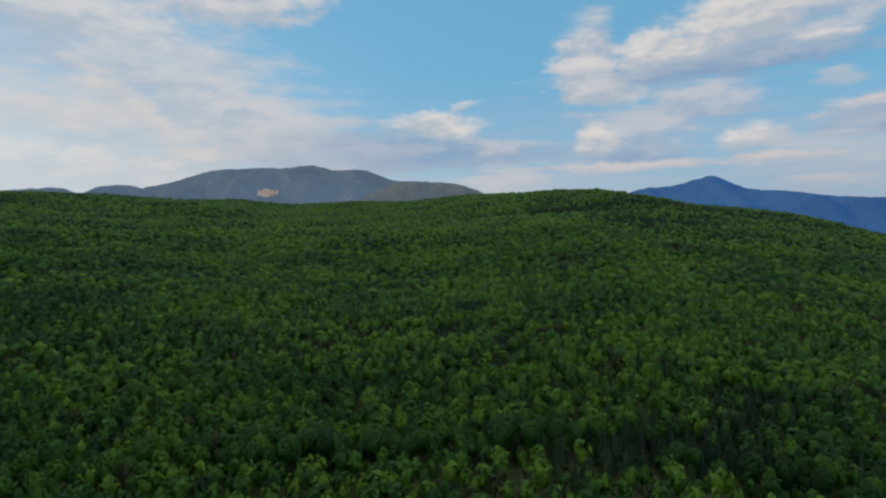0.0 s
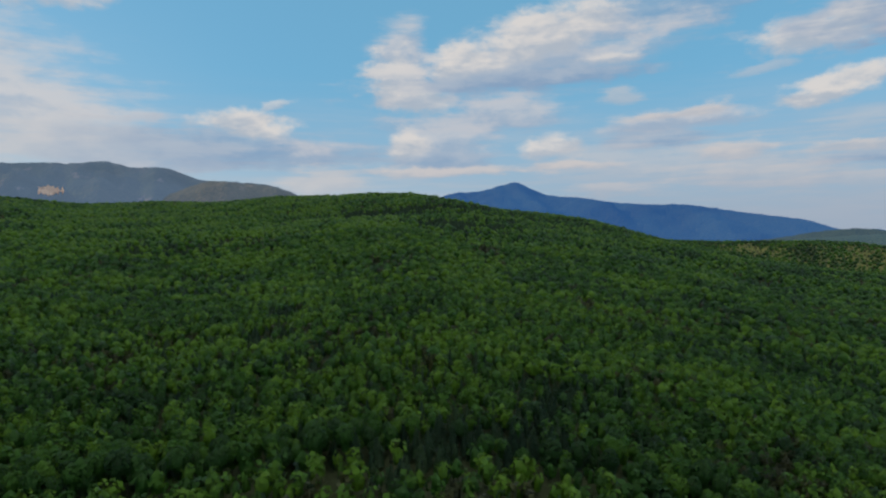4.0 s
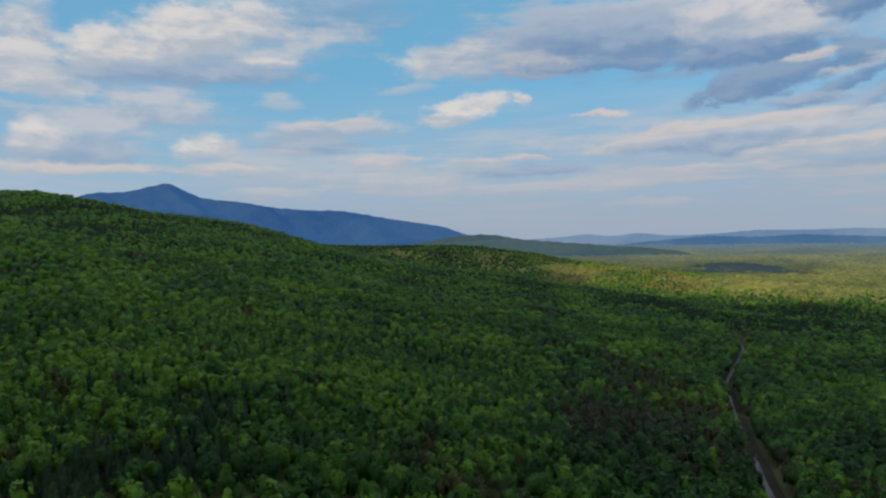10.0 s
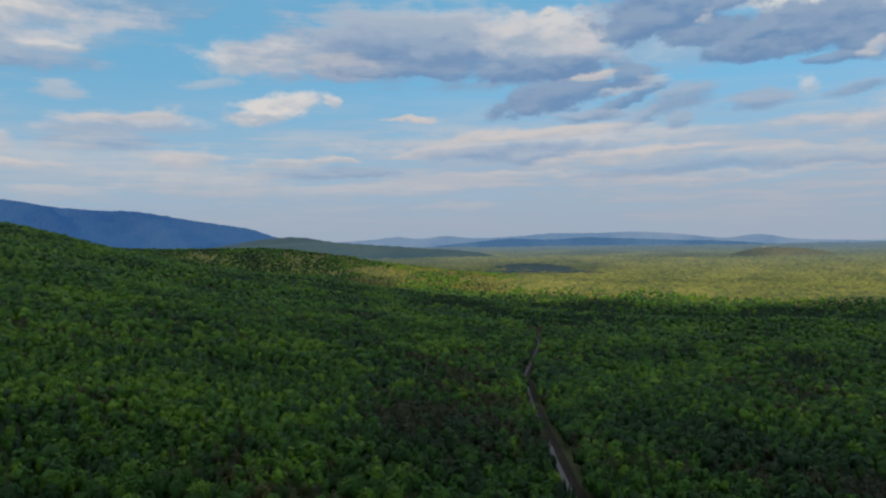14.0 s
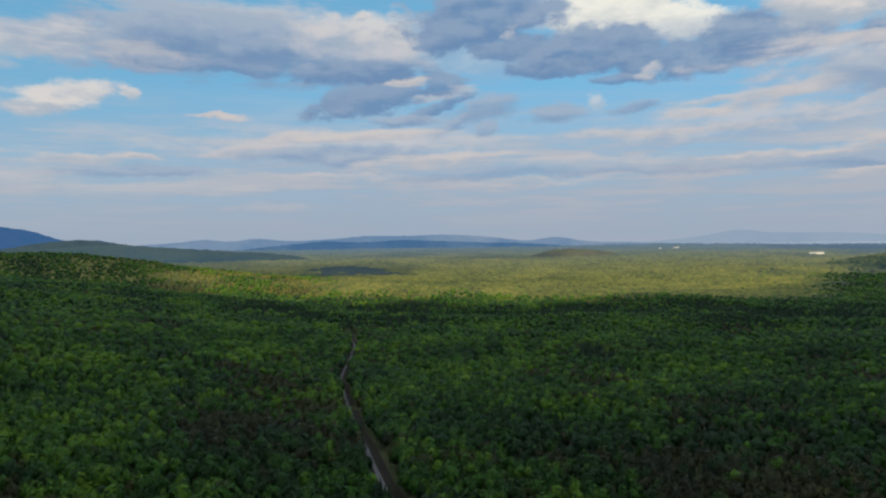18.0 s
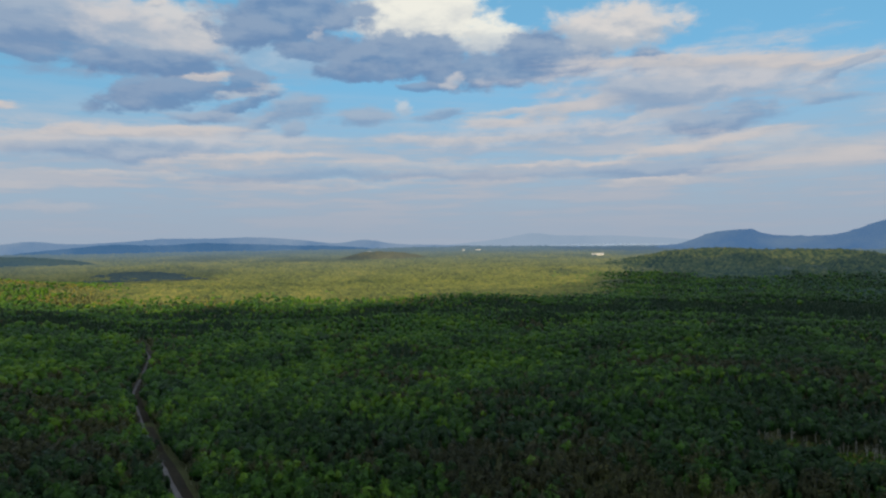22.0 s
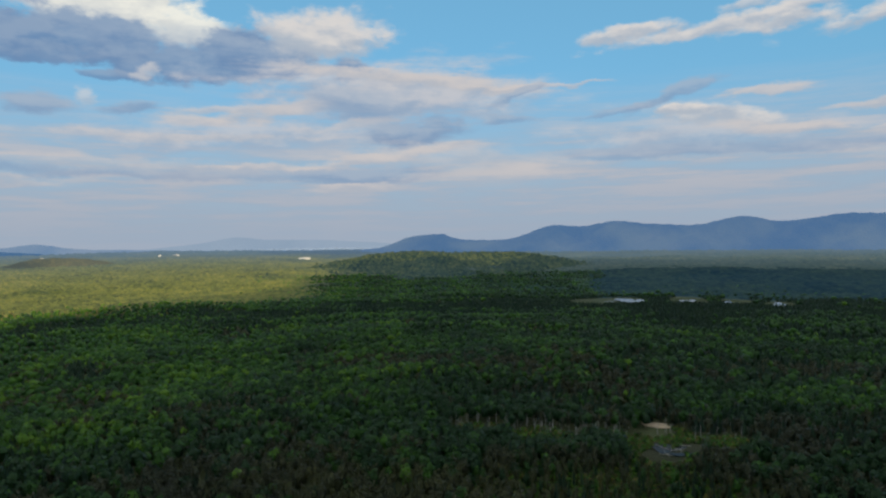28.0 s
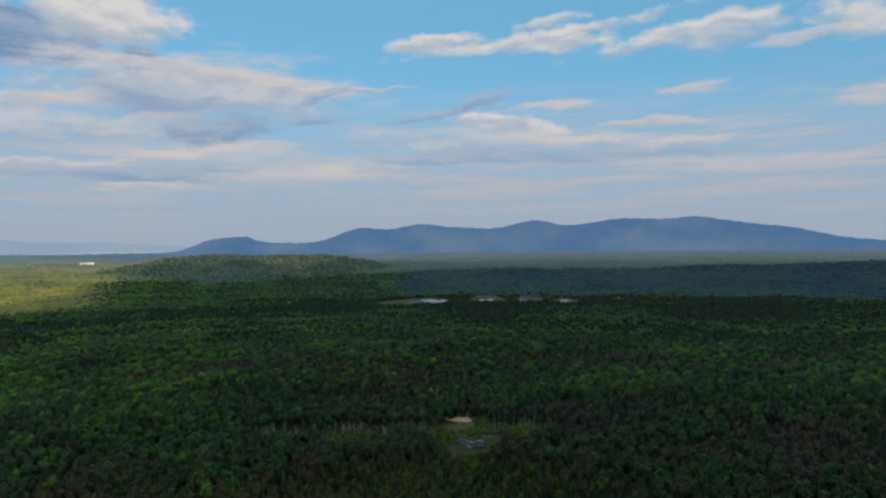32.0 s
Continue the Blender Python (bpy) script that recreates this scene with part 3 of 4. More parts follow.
tagged(ground, "dark leaf-strewn forest floor on a rolling hillside", "ground", kind="structure")
bumps = np.random.RandomState(77)


def valley_canopy(x, y, az, r):
    """Bare below the trees of the spur, an uneven canopy over the open valley."""
    wood = np.clip((r - 1850) / 150, 0, 1) * np.clip((-63 - az) / 5, 0, 1) * np.clip((az + 107) / 5, 0, 1)
    return land(x, y) + wood * (6.5 + np.clip(bumps.standard_normal(x.shape) * 2.6, -5, 6))


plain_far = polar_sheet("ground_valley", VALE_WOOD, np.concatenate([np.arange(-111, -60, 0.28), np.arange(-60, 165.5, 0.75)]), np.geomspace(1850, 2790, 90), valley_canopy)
tagged(plain_far, "wide wooded yellow-green valley floor with haze glow mixed in", "ground", kind="structure")
def far_canopy(x, y, az, r):
    """Crowns far off: an uneven sheet of bumps over the land."""
    out = np.clip((r - 2700) / 120, 0, 1)
    return land(x, y) - 2 + 9 * out + np.clip(bumps.standard_normal(x.shape) * 3.2, -6, 8) * out


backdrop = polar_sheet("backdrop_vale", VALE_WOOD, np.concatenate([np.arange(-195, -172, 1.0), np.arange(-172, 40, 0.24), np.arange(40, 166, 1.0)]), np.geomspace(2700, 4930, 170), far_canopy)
tagged(backdrop, "wooded plain out to the horizon, its haze painted as glow", "backdrop", kind="structure")


def fen_canopy(x, y, az, r):
    tall = np.interp(az, (-131, -126), (6.0, 0.5))
    return land(x, y) + (tall + bumps.standard_normal(x.shape) * 2.0) * np.clip((r - 1830) / 120, 0, 1) * np.clip((-110.5 - az) / 4, 0, 1)


# cloud shadow put into this wood's dark colours, haze into its glow
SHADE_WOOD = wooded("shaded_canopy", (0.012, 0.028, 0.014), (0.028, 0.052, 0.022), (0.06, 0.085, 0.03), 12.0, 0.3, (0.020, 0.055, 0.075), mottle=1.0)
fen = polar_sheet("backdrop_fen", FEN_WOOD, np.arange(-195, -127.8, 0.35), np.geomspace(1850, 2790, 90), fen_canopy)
tagged(fen, "fen woods with shade and haze put into dark blue-green colour", "backdrop", kind="structure")
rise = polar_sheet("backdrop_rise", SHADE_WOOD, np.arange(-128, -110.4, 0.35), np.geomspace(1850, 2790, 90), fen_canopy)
tagged(rise, "wooded rise coloured dark green for cloud shadow, below the knoll", "backdrop", kind="structure")


def ridge(name, label, dist, line, mat, deep=260.0, foot=-3.0, jag=0.06, crowns=0.0, above=-8.0):
    """A far range: its skyline as (azimuth, elevation) of the summits and saddles."""
    xs, ys = [p[0] for p in reversed(line)], [p[1] for p in reversed(line)]
    azs = np.arange(xs[0], xs[-1] + 0.01, 0.16)

    def height_of(x, y, az, r):
        top = soft_steps(az, xs, ys) + jag * (waves(az, az * 0, 1.3, 11) * 0.5 + waves(az, az * 0, 0.5, 12) * 0.3)
        u = np.clip((r - (dist - deep)) / deep, 0, 2)
        rise = np.where(u <= 1, np.sin(u * 1.5708) ** 1.3, np.cos((u - 1) * 1.5708))
        spurs = waves(x, y, 520, 13) * 0.13 + waves(x, y, 190, 14) * 0.07
        el = foot + (top - foot) * np.clip(rise + spurs * np.sin(np.clip(u, 0, 1) * 3.1416), 0, 1)
        lumps = np.random.RandomState(len(line)).standard_normal(x.shape) * crowns * np.clip(u * 8, 0, 1)
        return np.maximum(EYE + r * np.tan(np.radians(el)) + lumps, land(x, y) - 8.0 + (above + 8.0) * np.clip((xs[-1] - az) / 7.0, 0, 1))

    ob = polar_sheet(name, mat, azs, np.linspace(dist - deep, dist + 20, 70 if crowns else 26), height_of)
    return tagged(ob, label, "mountain", kind="structure")


# far ranges and hills: bluish emission mixed in paints the haze before them
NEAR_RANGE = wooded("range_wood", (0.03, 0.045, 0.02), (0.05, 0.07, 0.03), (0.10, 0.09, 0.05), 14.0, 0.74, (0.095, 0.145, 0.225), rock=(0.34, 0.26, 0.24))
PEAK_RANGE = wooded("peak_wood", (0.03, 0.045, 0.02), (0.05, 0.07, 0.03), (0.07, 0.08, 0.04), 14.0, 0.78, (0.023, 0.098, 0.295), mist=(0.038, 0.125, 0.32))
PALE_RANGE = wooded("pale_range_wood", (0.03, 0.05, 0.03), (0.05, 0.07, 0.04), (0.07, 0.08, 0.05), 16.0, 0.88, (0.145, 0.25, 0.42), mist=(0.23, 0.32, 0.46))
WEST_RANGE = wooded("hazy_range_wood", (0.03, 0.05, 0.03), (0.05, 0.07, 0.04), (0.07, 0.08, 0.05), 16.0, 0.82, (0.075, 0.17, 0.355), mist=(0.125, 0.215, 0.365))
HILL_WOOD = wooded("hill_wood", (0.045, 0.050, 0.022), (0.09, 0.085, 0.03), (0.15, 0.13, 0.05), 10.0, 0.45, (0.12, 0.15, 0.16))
# dark blue wood that stands in for a cloud's shadow on the valley
SHADOW_WOOD = wooded("shadow_wood", (0.018, 0.030, 0.014), (0.035, 0.050, 0.020), (0.07, 0.08, 0.03), 10.0, 0.5, (0.045, 0.080, 0.120), mottle=0.7)
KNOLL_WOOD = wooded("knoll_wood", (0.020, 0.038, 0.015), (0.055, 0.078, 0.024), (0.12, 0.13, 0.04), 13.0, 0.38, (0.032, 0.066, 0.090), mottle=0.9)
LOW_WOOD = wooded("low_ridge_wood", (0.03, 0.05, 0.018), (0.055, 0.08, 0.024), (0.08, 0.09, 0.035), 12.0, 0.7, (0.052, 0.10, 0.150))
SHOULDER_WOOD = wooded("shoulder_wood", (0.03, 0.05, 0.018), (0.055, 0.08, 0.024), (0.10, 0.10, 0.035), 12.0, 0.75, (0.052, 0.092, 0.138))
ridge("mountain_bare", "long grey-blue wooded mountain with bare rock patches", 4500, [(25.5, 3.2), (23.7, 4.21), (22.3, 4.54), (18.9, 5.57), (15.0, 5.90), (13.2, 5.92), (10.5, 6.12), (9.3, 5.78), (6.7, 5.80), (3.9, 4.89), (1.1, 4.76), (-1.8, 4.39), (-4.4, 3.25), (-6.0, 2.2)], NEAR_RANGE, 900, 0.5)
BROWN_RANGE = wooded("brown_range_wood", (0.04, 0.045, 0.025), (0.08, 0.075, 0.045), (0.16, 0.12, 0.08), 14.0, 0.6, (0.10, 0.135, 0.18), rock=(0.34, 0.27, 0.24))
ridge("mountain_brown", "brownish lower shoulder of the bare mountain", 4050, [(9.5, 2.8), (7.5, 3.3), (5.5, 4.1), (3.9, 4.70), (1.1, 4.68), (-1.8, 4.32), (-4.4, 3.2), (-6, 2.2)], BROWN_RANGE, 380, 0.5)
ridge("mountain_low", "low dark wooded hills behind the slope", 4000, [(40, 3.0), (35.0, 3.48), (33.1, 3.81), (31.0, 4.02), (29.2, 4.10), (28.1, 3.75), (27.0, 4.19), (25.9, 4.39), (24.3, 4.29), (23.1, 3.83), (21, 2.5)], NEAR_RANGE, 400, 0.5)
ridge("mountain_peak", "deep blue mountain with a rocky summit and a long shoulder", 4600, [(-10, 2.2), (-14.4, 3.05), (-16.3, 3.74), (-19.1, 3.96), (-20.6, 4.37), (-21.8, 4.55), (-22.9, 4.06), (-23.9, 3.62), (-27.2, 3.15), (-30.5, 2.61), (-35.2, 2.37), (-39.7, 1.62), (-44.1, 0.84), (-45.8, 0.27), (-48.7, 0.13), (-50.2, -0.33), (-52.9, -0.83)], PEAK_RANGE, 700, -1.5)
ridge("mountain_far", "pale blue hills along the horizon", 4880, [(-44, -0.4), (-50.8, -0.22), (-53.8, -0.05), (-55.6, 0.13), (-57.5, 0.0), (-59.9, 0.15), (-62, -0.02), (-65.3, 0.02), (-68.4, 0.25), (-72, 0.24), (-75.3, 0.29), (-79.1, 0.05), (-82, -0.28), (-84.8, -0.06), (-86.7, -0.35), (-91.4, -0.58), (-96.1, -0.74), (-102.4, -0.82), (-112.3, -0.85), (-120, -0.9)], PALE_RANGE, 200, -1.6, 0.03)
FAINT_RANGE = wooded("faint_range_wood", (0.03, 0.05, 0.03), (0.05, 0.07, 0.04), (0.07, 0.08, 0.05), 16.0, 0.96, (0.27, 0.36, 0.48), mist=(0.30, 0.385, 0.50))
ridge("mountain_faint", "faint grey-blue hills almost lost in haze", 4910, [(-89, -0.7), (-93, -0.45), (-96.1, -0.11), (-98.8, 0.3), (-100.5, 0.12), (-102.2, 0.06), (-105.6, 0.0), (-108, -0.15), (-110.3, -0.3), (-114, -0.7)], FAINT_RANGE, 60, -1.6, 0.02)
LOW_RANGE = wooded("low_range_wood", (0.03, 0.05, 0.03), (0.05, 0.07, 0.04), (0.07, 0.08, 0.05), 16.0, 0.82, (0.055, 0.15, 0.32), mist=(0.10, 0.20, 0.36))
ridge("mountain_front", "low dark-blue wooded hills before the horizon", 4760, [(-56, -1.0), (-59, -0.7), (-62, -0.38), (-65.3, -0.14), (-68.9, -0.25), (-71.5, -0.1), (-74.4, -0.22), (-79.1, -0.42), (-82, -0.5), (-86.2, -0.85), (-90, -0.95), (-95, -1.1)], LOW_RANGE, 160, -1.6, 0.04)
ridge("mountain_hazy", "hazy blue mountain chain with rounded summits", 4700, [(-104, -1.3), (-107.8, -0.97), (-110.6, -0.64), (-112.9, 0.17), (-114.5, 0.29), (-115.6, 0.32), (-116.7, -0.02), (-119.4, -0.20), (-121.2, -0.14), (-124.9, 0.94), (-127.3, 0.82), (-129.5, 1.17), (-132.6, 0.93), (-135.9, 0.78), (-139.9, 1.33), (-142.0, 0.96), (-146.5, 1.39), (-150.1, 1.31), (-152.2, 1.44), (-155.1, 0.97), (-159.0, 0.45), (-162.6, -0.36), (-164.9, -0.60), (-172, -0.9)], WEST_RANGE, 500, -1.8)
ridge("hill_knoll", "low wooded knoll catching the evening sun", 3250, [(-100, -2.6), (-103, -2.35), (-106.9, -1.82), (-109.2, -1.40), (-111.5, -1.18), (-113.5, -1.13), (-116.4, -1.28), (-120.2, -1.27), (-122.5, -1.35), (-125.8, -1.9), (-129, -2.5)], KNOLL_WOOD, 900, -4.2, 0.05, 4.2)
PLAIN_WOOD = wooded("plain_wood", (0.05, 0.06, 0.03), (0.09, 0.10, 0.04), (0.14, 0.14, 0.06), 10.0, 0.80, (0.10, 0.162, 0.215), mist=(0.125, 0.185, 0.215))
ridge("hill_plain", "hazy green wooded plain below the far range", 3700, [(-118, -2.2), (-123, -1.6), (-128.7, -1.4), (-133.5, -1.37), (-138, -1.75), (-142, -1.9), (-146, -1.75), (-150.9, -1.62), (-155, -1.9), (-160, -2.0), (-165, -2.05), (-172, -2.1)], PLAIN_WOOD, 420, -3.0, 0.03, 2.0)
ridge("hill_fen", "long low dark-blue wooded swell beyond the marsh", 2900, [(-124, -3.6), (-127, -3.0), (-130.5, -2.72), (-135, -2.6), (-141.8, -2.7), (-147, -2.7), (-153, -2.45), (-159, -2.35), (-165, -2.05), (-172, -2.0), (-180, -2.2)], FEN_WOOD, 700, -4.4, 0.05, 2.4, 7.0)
# low rise coloured dark where a cloud shadow lies in the valley
ridge("hill_spruce", "low rise coloured dark for the cloud shadow in the valley", 2960, [(-56, -3.2), (-58.5, -2.85), (-61.5, -2.55), (-64, -2.42), (-67, -2.22), (-69, -2.4), (-71.5, -2.75), (-73.5, -3.2)], SHADOW_WOOD, 240, -2.98)
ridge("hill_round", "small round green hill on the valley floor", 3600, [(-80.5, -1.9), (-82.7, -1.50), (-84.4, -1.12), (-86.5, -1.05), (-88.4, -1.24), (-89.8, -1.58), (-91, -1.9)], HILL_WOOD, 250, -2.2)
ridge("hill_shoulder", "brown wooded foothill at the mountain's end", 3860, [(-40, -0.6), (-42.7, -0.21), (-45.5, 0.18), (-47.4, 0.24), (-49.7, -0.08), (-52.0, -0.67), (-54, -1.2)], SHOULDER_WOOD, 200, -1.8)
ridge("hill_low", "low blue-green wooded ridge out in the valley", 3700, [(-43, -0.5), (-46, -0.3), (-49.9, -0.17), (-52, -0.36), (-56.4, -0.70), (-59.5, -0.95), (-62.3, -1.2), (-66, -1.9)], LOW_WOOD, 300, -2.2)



def rock_face(az, el, wide, high, dist, mat):
    """A bare cliff on a far slope, its patch of sun put into the pinkish colour."""
    def height_of(x, y, a, r):
        u = (r - dist) / 60.0
        return EYE + r * np.tan(np.radians(el + high * (u - 0.5) * (1 + 0.35 * waves(a, a * 0, 0.7, 31)) * np.clip(1.25 - ((a - az) / wide) ** 2 + 0.5 * waves(a, a * 0, 0.4, 32), 0, 1)))

    ob = polar_sheet("cliff", mat, np.linspace(az - wide, az + wide, 30), np.linspace(dist, dist + 60, 8), height_of, False)
    return tagged(ob, "bare rock face, its evening sunlight put into pinkish colour", "cliff", kind="structure")


ROCK = rough("sun_tinted_rock", (0.30, 0.20, 0.17), (0.58, 0.44, 0.37), 0.03, bump=0.5)
rock_face(15.0, 3.9, 1.4, 0.66, 3960, ROCK)

# ---- the clouds that shade the hillside: an unseen bank added between it and the low sun ----
LIT_AT = (-110.0, -105.0, -102.0, -93.8, -84.6, -68.0, -55.0, -51.5, -50.0, -45.0)
LIT_FROM = (2820, 2450, 2130, 1780, 1550, 1530, 1620, 1700, 3200, 3400)


def in_shade(x, y):
    r, az = np.hypot(x, y), wrap(np.degrees(np.arctan2(-x, y)))
    rim = np.where((az < -110) | (az > -45), np.where(az < -110, np.interp(az, (-128, -122, -110), (3080, 2860, 2820)), 3500.0), np.interp(az, LIT_AT, LIT_FROM))
    shade = r < rim
    shade |= (az > -56) & (r > 2310) & (r < 3000)
    for a, wide, mid, deep in ((-65.0, 7.0, 2890, 260), (-58.5, 4.5, 3020, 150), (-71.2, 3.0, 3850, 80), (-79.0, 4.0, 3520, 80), (-56.0, 4.0, 3400, 80)):
        shade |= ((az - a) / wide) ** 2 + ((r - mid) / deep) ** 2 < 1
    return shade


def cloud_bank():
    bm = bmesh.new()
    bmesh.ops.create_icosphere(bm, subdivisions=2, radius=1.0)
    base = np.array([v.co[:] for v in bm.verts])
    tris = np.array([[v.index for v in f.verts] for f in bm.faces])
    bm.free()
    rng = np.random.RandomState(5)
    step, verts, faces = 140.0, [], []
    for x in np.arange(-4900, 4900, step):
        for y in np.arange(-4900, 4900, step):
            px, py = x + rng.uniform(-25, 25), y + rng.uniform(-25, 25)
            if in_shade(px, py):
                wide, tall = rng.uniform(112, 145), rng.uniform(60, 100)
                lump = base * (wide, wide, tall) * (1 + 0.12 * rng.standard_normal((len(base), 1)))
                faces.append(tris + len(verts) * len(base))
                verts.append(lump + (px, py, 0))
    ob = new("cloud_bank", mesh_of("cloud_bank", np.concatenate(verts), np.concatenate(faces), VAPOUR, True))
    ob.location = SUN_WAY * 6500
    return tagged(ob, "wide cumulus bank out of view, added to shade the hillside", "cloud", kind="structure")


cloud_bank()

# ---- trees ----
def leaf_quads(rng, spots, outward, size, spread=0.42):
    """Leaf clumps: one ragged quad at each spot, facing outward more or less."""
    n = outward + rng.standard_normal(outward.shape) * spread
    n /= np.linalg.norm(n, axis=1, keepdims=True) + 1e-9
    t = np.cross(n, rng.standard_normal(n.shape))
    t /= np.linalg.norm(t, axis=1, keepdims=True) + 1e-9
    b = np.cross(n, t)
    s = (size * rng.uniform(0.65, 1.3, (len(spots), 1)))
    t, b = t * s, b * s * rng.uniform(0.6, 1.0, (len(spots), 1))
    quads = np.stack([spots - t - b * 0.6, spots + t * 0.8 - b, spots + t + b * 0.7, spots - t * 0.7 + b], 1).reshape(-1, 3)
    soft = outward * 0.9 + n * 0.22
    soft /= np.linalg.norm(soft, axis=1, keepdims=True) + 1e-9
    return quads, np.repeat(soft, 4, axis=0)


def broad_crown(seed, n, size):
    """A domed crown with billows: clumps over an uneven shell, and a few inside it."""
    rng = np.random.RandomState(seed)
    tall, wide = rng.uniform(12.0, 15.5), rng.uniform(2.9, 4.2)
    d = rng.standard_normal((n, 3))
    d[:, 2] = np.abs(d[:, 2]) * 1.15 - 0.5
    d /= np.linalg.norm(d, axis=1, keepdims=True)
    knobs = rng.standard_normal((9, 3))
    knobs[:, 2] = np.abs(knobs[:, 2])
    knobs /= np.linalg.norm(knobs, axis=1, keepdims=True)
    near = d @ knobs.T
    bulge = 0.74 + 0.30 * np.clip((near.max(1) - 0.55) / 0.45, 0, 1)
    spots = d * (wide, wide, tall * 0.34) * (bulge * rng.uniform(0.88, 1.03, n))[:, None] + (0, 0, tall * 0.64)
    face = d * (1, 1, 1.3) + 0.55 * (d - knobs[near.argmax(1)])
    face /= np.linalg.norm(face, axis=1, keepdims=True)
    return leaf_quads(rng, spots, face, size)


def pine_crown(seed, n, size):
    rng = np.random.RandomState(seed + 50)
    tall, wide = rng.uniform(12.0, 15.5), rng.uniform(3.0, 3.9)
    h = 1 - np.sqrt(rng.uniform(0, 1, n))
    a = rng.uniform(0, 6.283, n)
    tier = 0.75 + 0.25 * np.cos(h * 44)
    rad = wide * (1.02 - h) ** 0.75 * tier * rng.uniform(0.7, 1.05, n)
    spots = np.stack([np.cos(a) * rad, np.sin(a) * rad, tall * (0.22 + 0.78 * h)], -1)
    d = np.stack([np.cos(a), np.sin(a), np.full(n, 0.55)], -1)
    return leaf_quads(rng, spots, d, size * 0.8, 0.4)


def bud_crown(seed, n, size):
    rng = np.random.RandomState(seed + 90)
    tall, wide = rng.uniform(12.0, 15.0), rng.uniform(2.6, 3.5)
    n = max(int(n * 0.8), 3)
    d = rng.standard_normal((n, 3))
    d /= np.linalg.norm(d, axis=1, keepdims=True)
    spots = d * (wide, wide, tall * 0.28) * rng.uniform(0.45, 1.05, (n, 1)) + (0, 0, tall * 0.68)
    return leaf_quads(rng, spots, d, size * 0.8, 0.9)


def dome(seed, shape, lon, lat):
    """The closed body of a crown as quads with smooth normals: a lumpy dome, a spire or a loose egg."""
    rng = np.random.RandomState(seed + 500)
    tall = {"broadleaf_tree": rng.uniform(11.5, 15.5), "conifer": rng.uniform(12.0, 15.5), "budding_tree": rng.uniform(11, 14)}[shape]
    wide = {"broadleaf_tree": rng.uniform(2.9, 4.2), "conifer": rng.uniform(3.0, 3.9), "budding_tree": rng.uniform(2.4, 3.3)}[shape]
    phi = np.arange(lon) * 6.2832 / lon + rng.uniform(0, 1)
    rows, norm = [], []
    for j in range(lat + 1):
        u = j / lat
        th = 1.5708 * 1.28 * u
        if shape == "conifer":
            rad, h = wide * (0.08 + 0.92 * u ** 0.75), tall * (1 - 0.75 * u)
            n = np.stack([np.cos(phi), np.sin(phi), np.full(lon, 0.5)], -1)
        else:
            rad, h = wide * max(np.sin(th), 0.12), tall * (0.64 + 0.36 * np.cos(th))
            n = np.stack([np.cos(phi) * np.sin(th), np.sin(phi) * np.sin(th), np.full(lon, np.cos(th) * 1.2)], -1)
        lump = 1 + rng.uniform(-0.26, 0.26, lon)
        rows.append(np.stack([np.cos(phi) * rad * lump, np.sin(phi) * rad * lump, h + rng.uniform(-0.5, 0.5, lon)], -1))
        n = n + rng.standard_normal((lon, 3)) * 0.3
        norm.append(n / np.linalg.norm(n, axis=1, keepdims=True))
    v, m = [], []
    for j in range(lat):
        for k in range(lon):
            q = (k + 1) % lon
            v += [rows[j][k], rows[j + 1][k], rows[j + 1][q], rows[j][q]]
            m += [norm[j][k], norm[j + 1][k], norm[j + 1][q], norm[j][q]]
    return np.array(v), np.array(m)


def whole_crown(shape, seed, clumps, size, lon, lat, core):
    """Body and clumps of a crown; core: the body's share of the crown's width."""
    v, m = dome(seed, shape, lon, lat)
    v = v * (core, core, 1) - (0, 0, (1 - core) * 4)
    if clumps:
        a, b = CROWN[shape](seed, clumps, size)
        v, m = np.concatenate([v, a]), np.concatenate([m, b])
    return v, m


CROWN = {"broadleaf_tree": broad_crown, "conifer": pine_crown, "budding_tree": bud_crown}


def tube(bm, path, sides=5):
    """A tapered limb through (point, radius) pairs."""
    rings = []
    for p, rad in path:
        rings.append([bm.verts.new((p[0] + rad * math.cos(6.2832 * k / sides), p[1] + rad * math.sin(6.2832 * k / sides), p[2])) for k in range(sides)])
    for low, high in zip(rings, rings[1:]):
        for k in range(sides):
            bm.faces.new((low[k], low[(k + 1) % sides], high[(k + 1) % sides], high[k]))
    bm.faces.new(rings[-1])


def trunk_mesh(seed, tall, limbs=4, mat=None):
    rng = random.Random(seed)
    bm = bmesh.new()
    lean = (rng.uniform(-0.5, 0.5), rng.uniform(-0.5, 0.5))
    tube(bm, [((0, 0, -1.0), 0.24), ((0, 0, 0.3), 0.2), ((lean[0] * 0.5, lean[1] * 0.5, tall * 0.5), 0.13), ((lean[0], lean[1], tall * 0.9), 0.04)], 6)
    for k in range(limbs):
        a, h = rng.uniform(0, 6.28), tall * rng.uniform(0.4, 0.75)
        f = h / tall
        c, reach = (lean[0] * f, lean[1] * f), rng.uniform(1.2, 2.4)
        tube(bm, [((c[0], c[1], h), 0.07), ((c[0] + reach * 0.5 * math.cos(a), c[1] + reach * 0.5 * math.sin(a), h + 1.0), 0.05),
                  ((c[0] + reach * math.cos(a), c[1] + reach * math.sin(a), h + 2.4), 0.02)], 4)
    me = bpy.data.meshes.new("trunk")
    bm.to_mesh(me)
    bm.free()
    me.materials.append(mat or BARK)
    return me


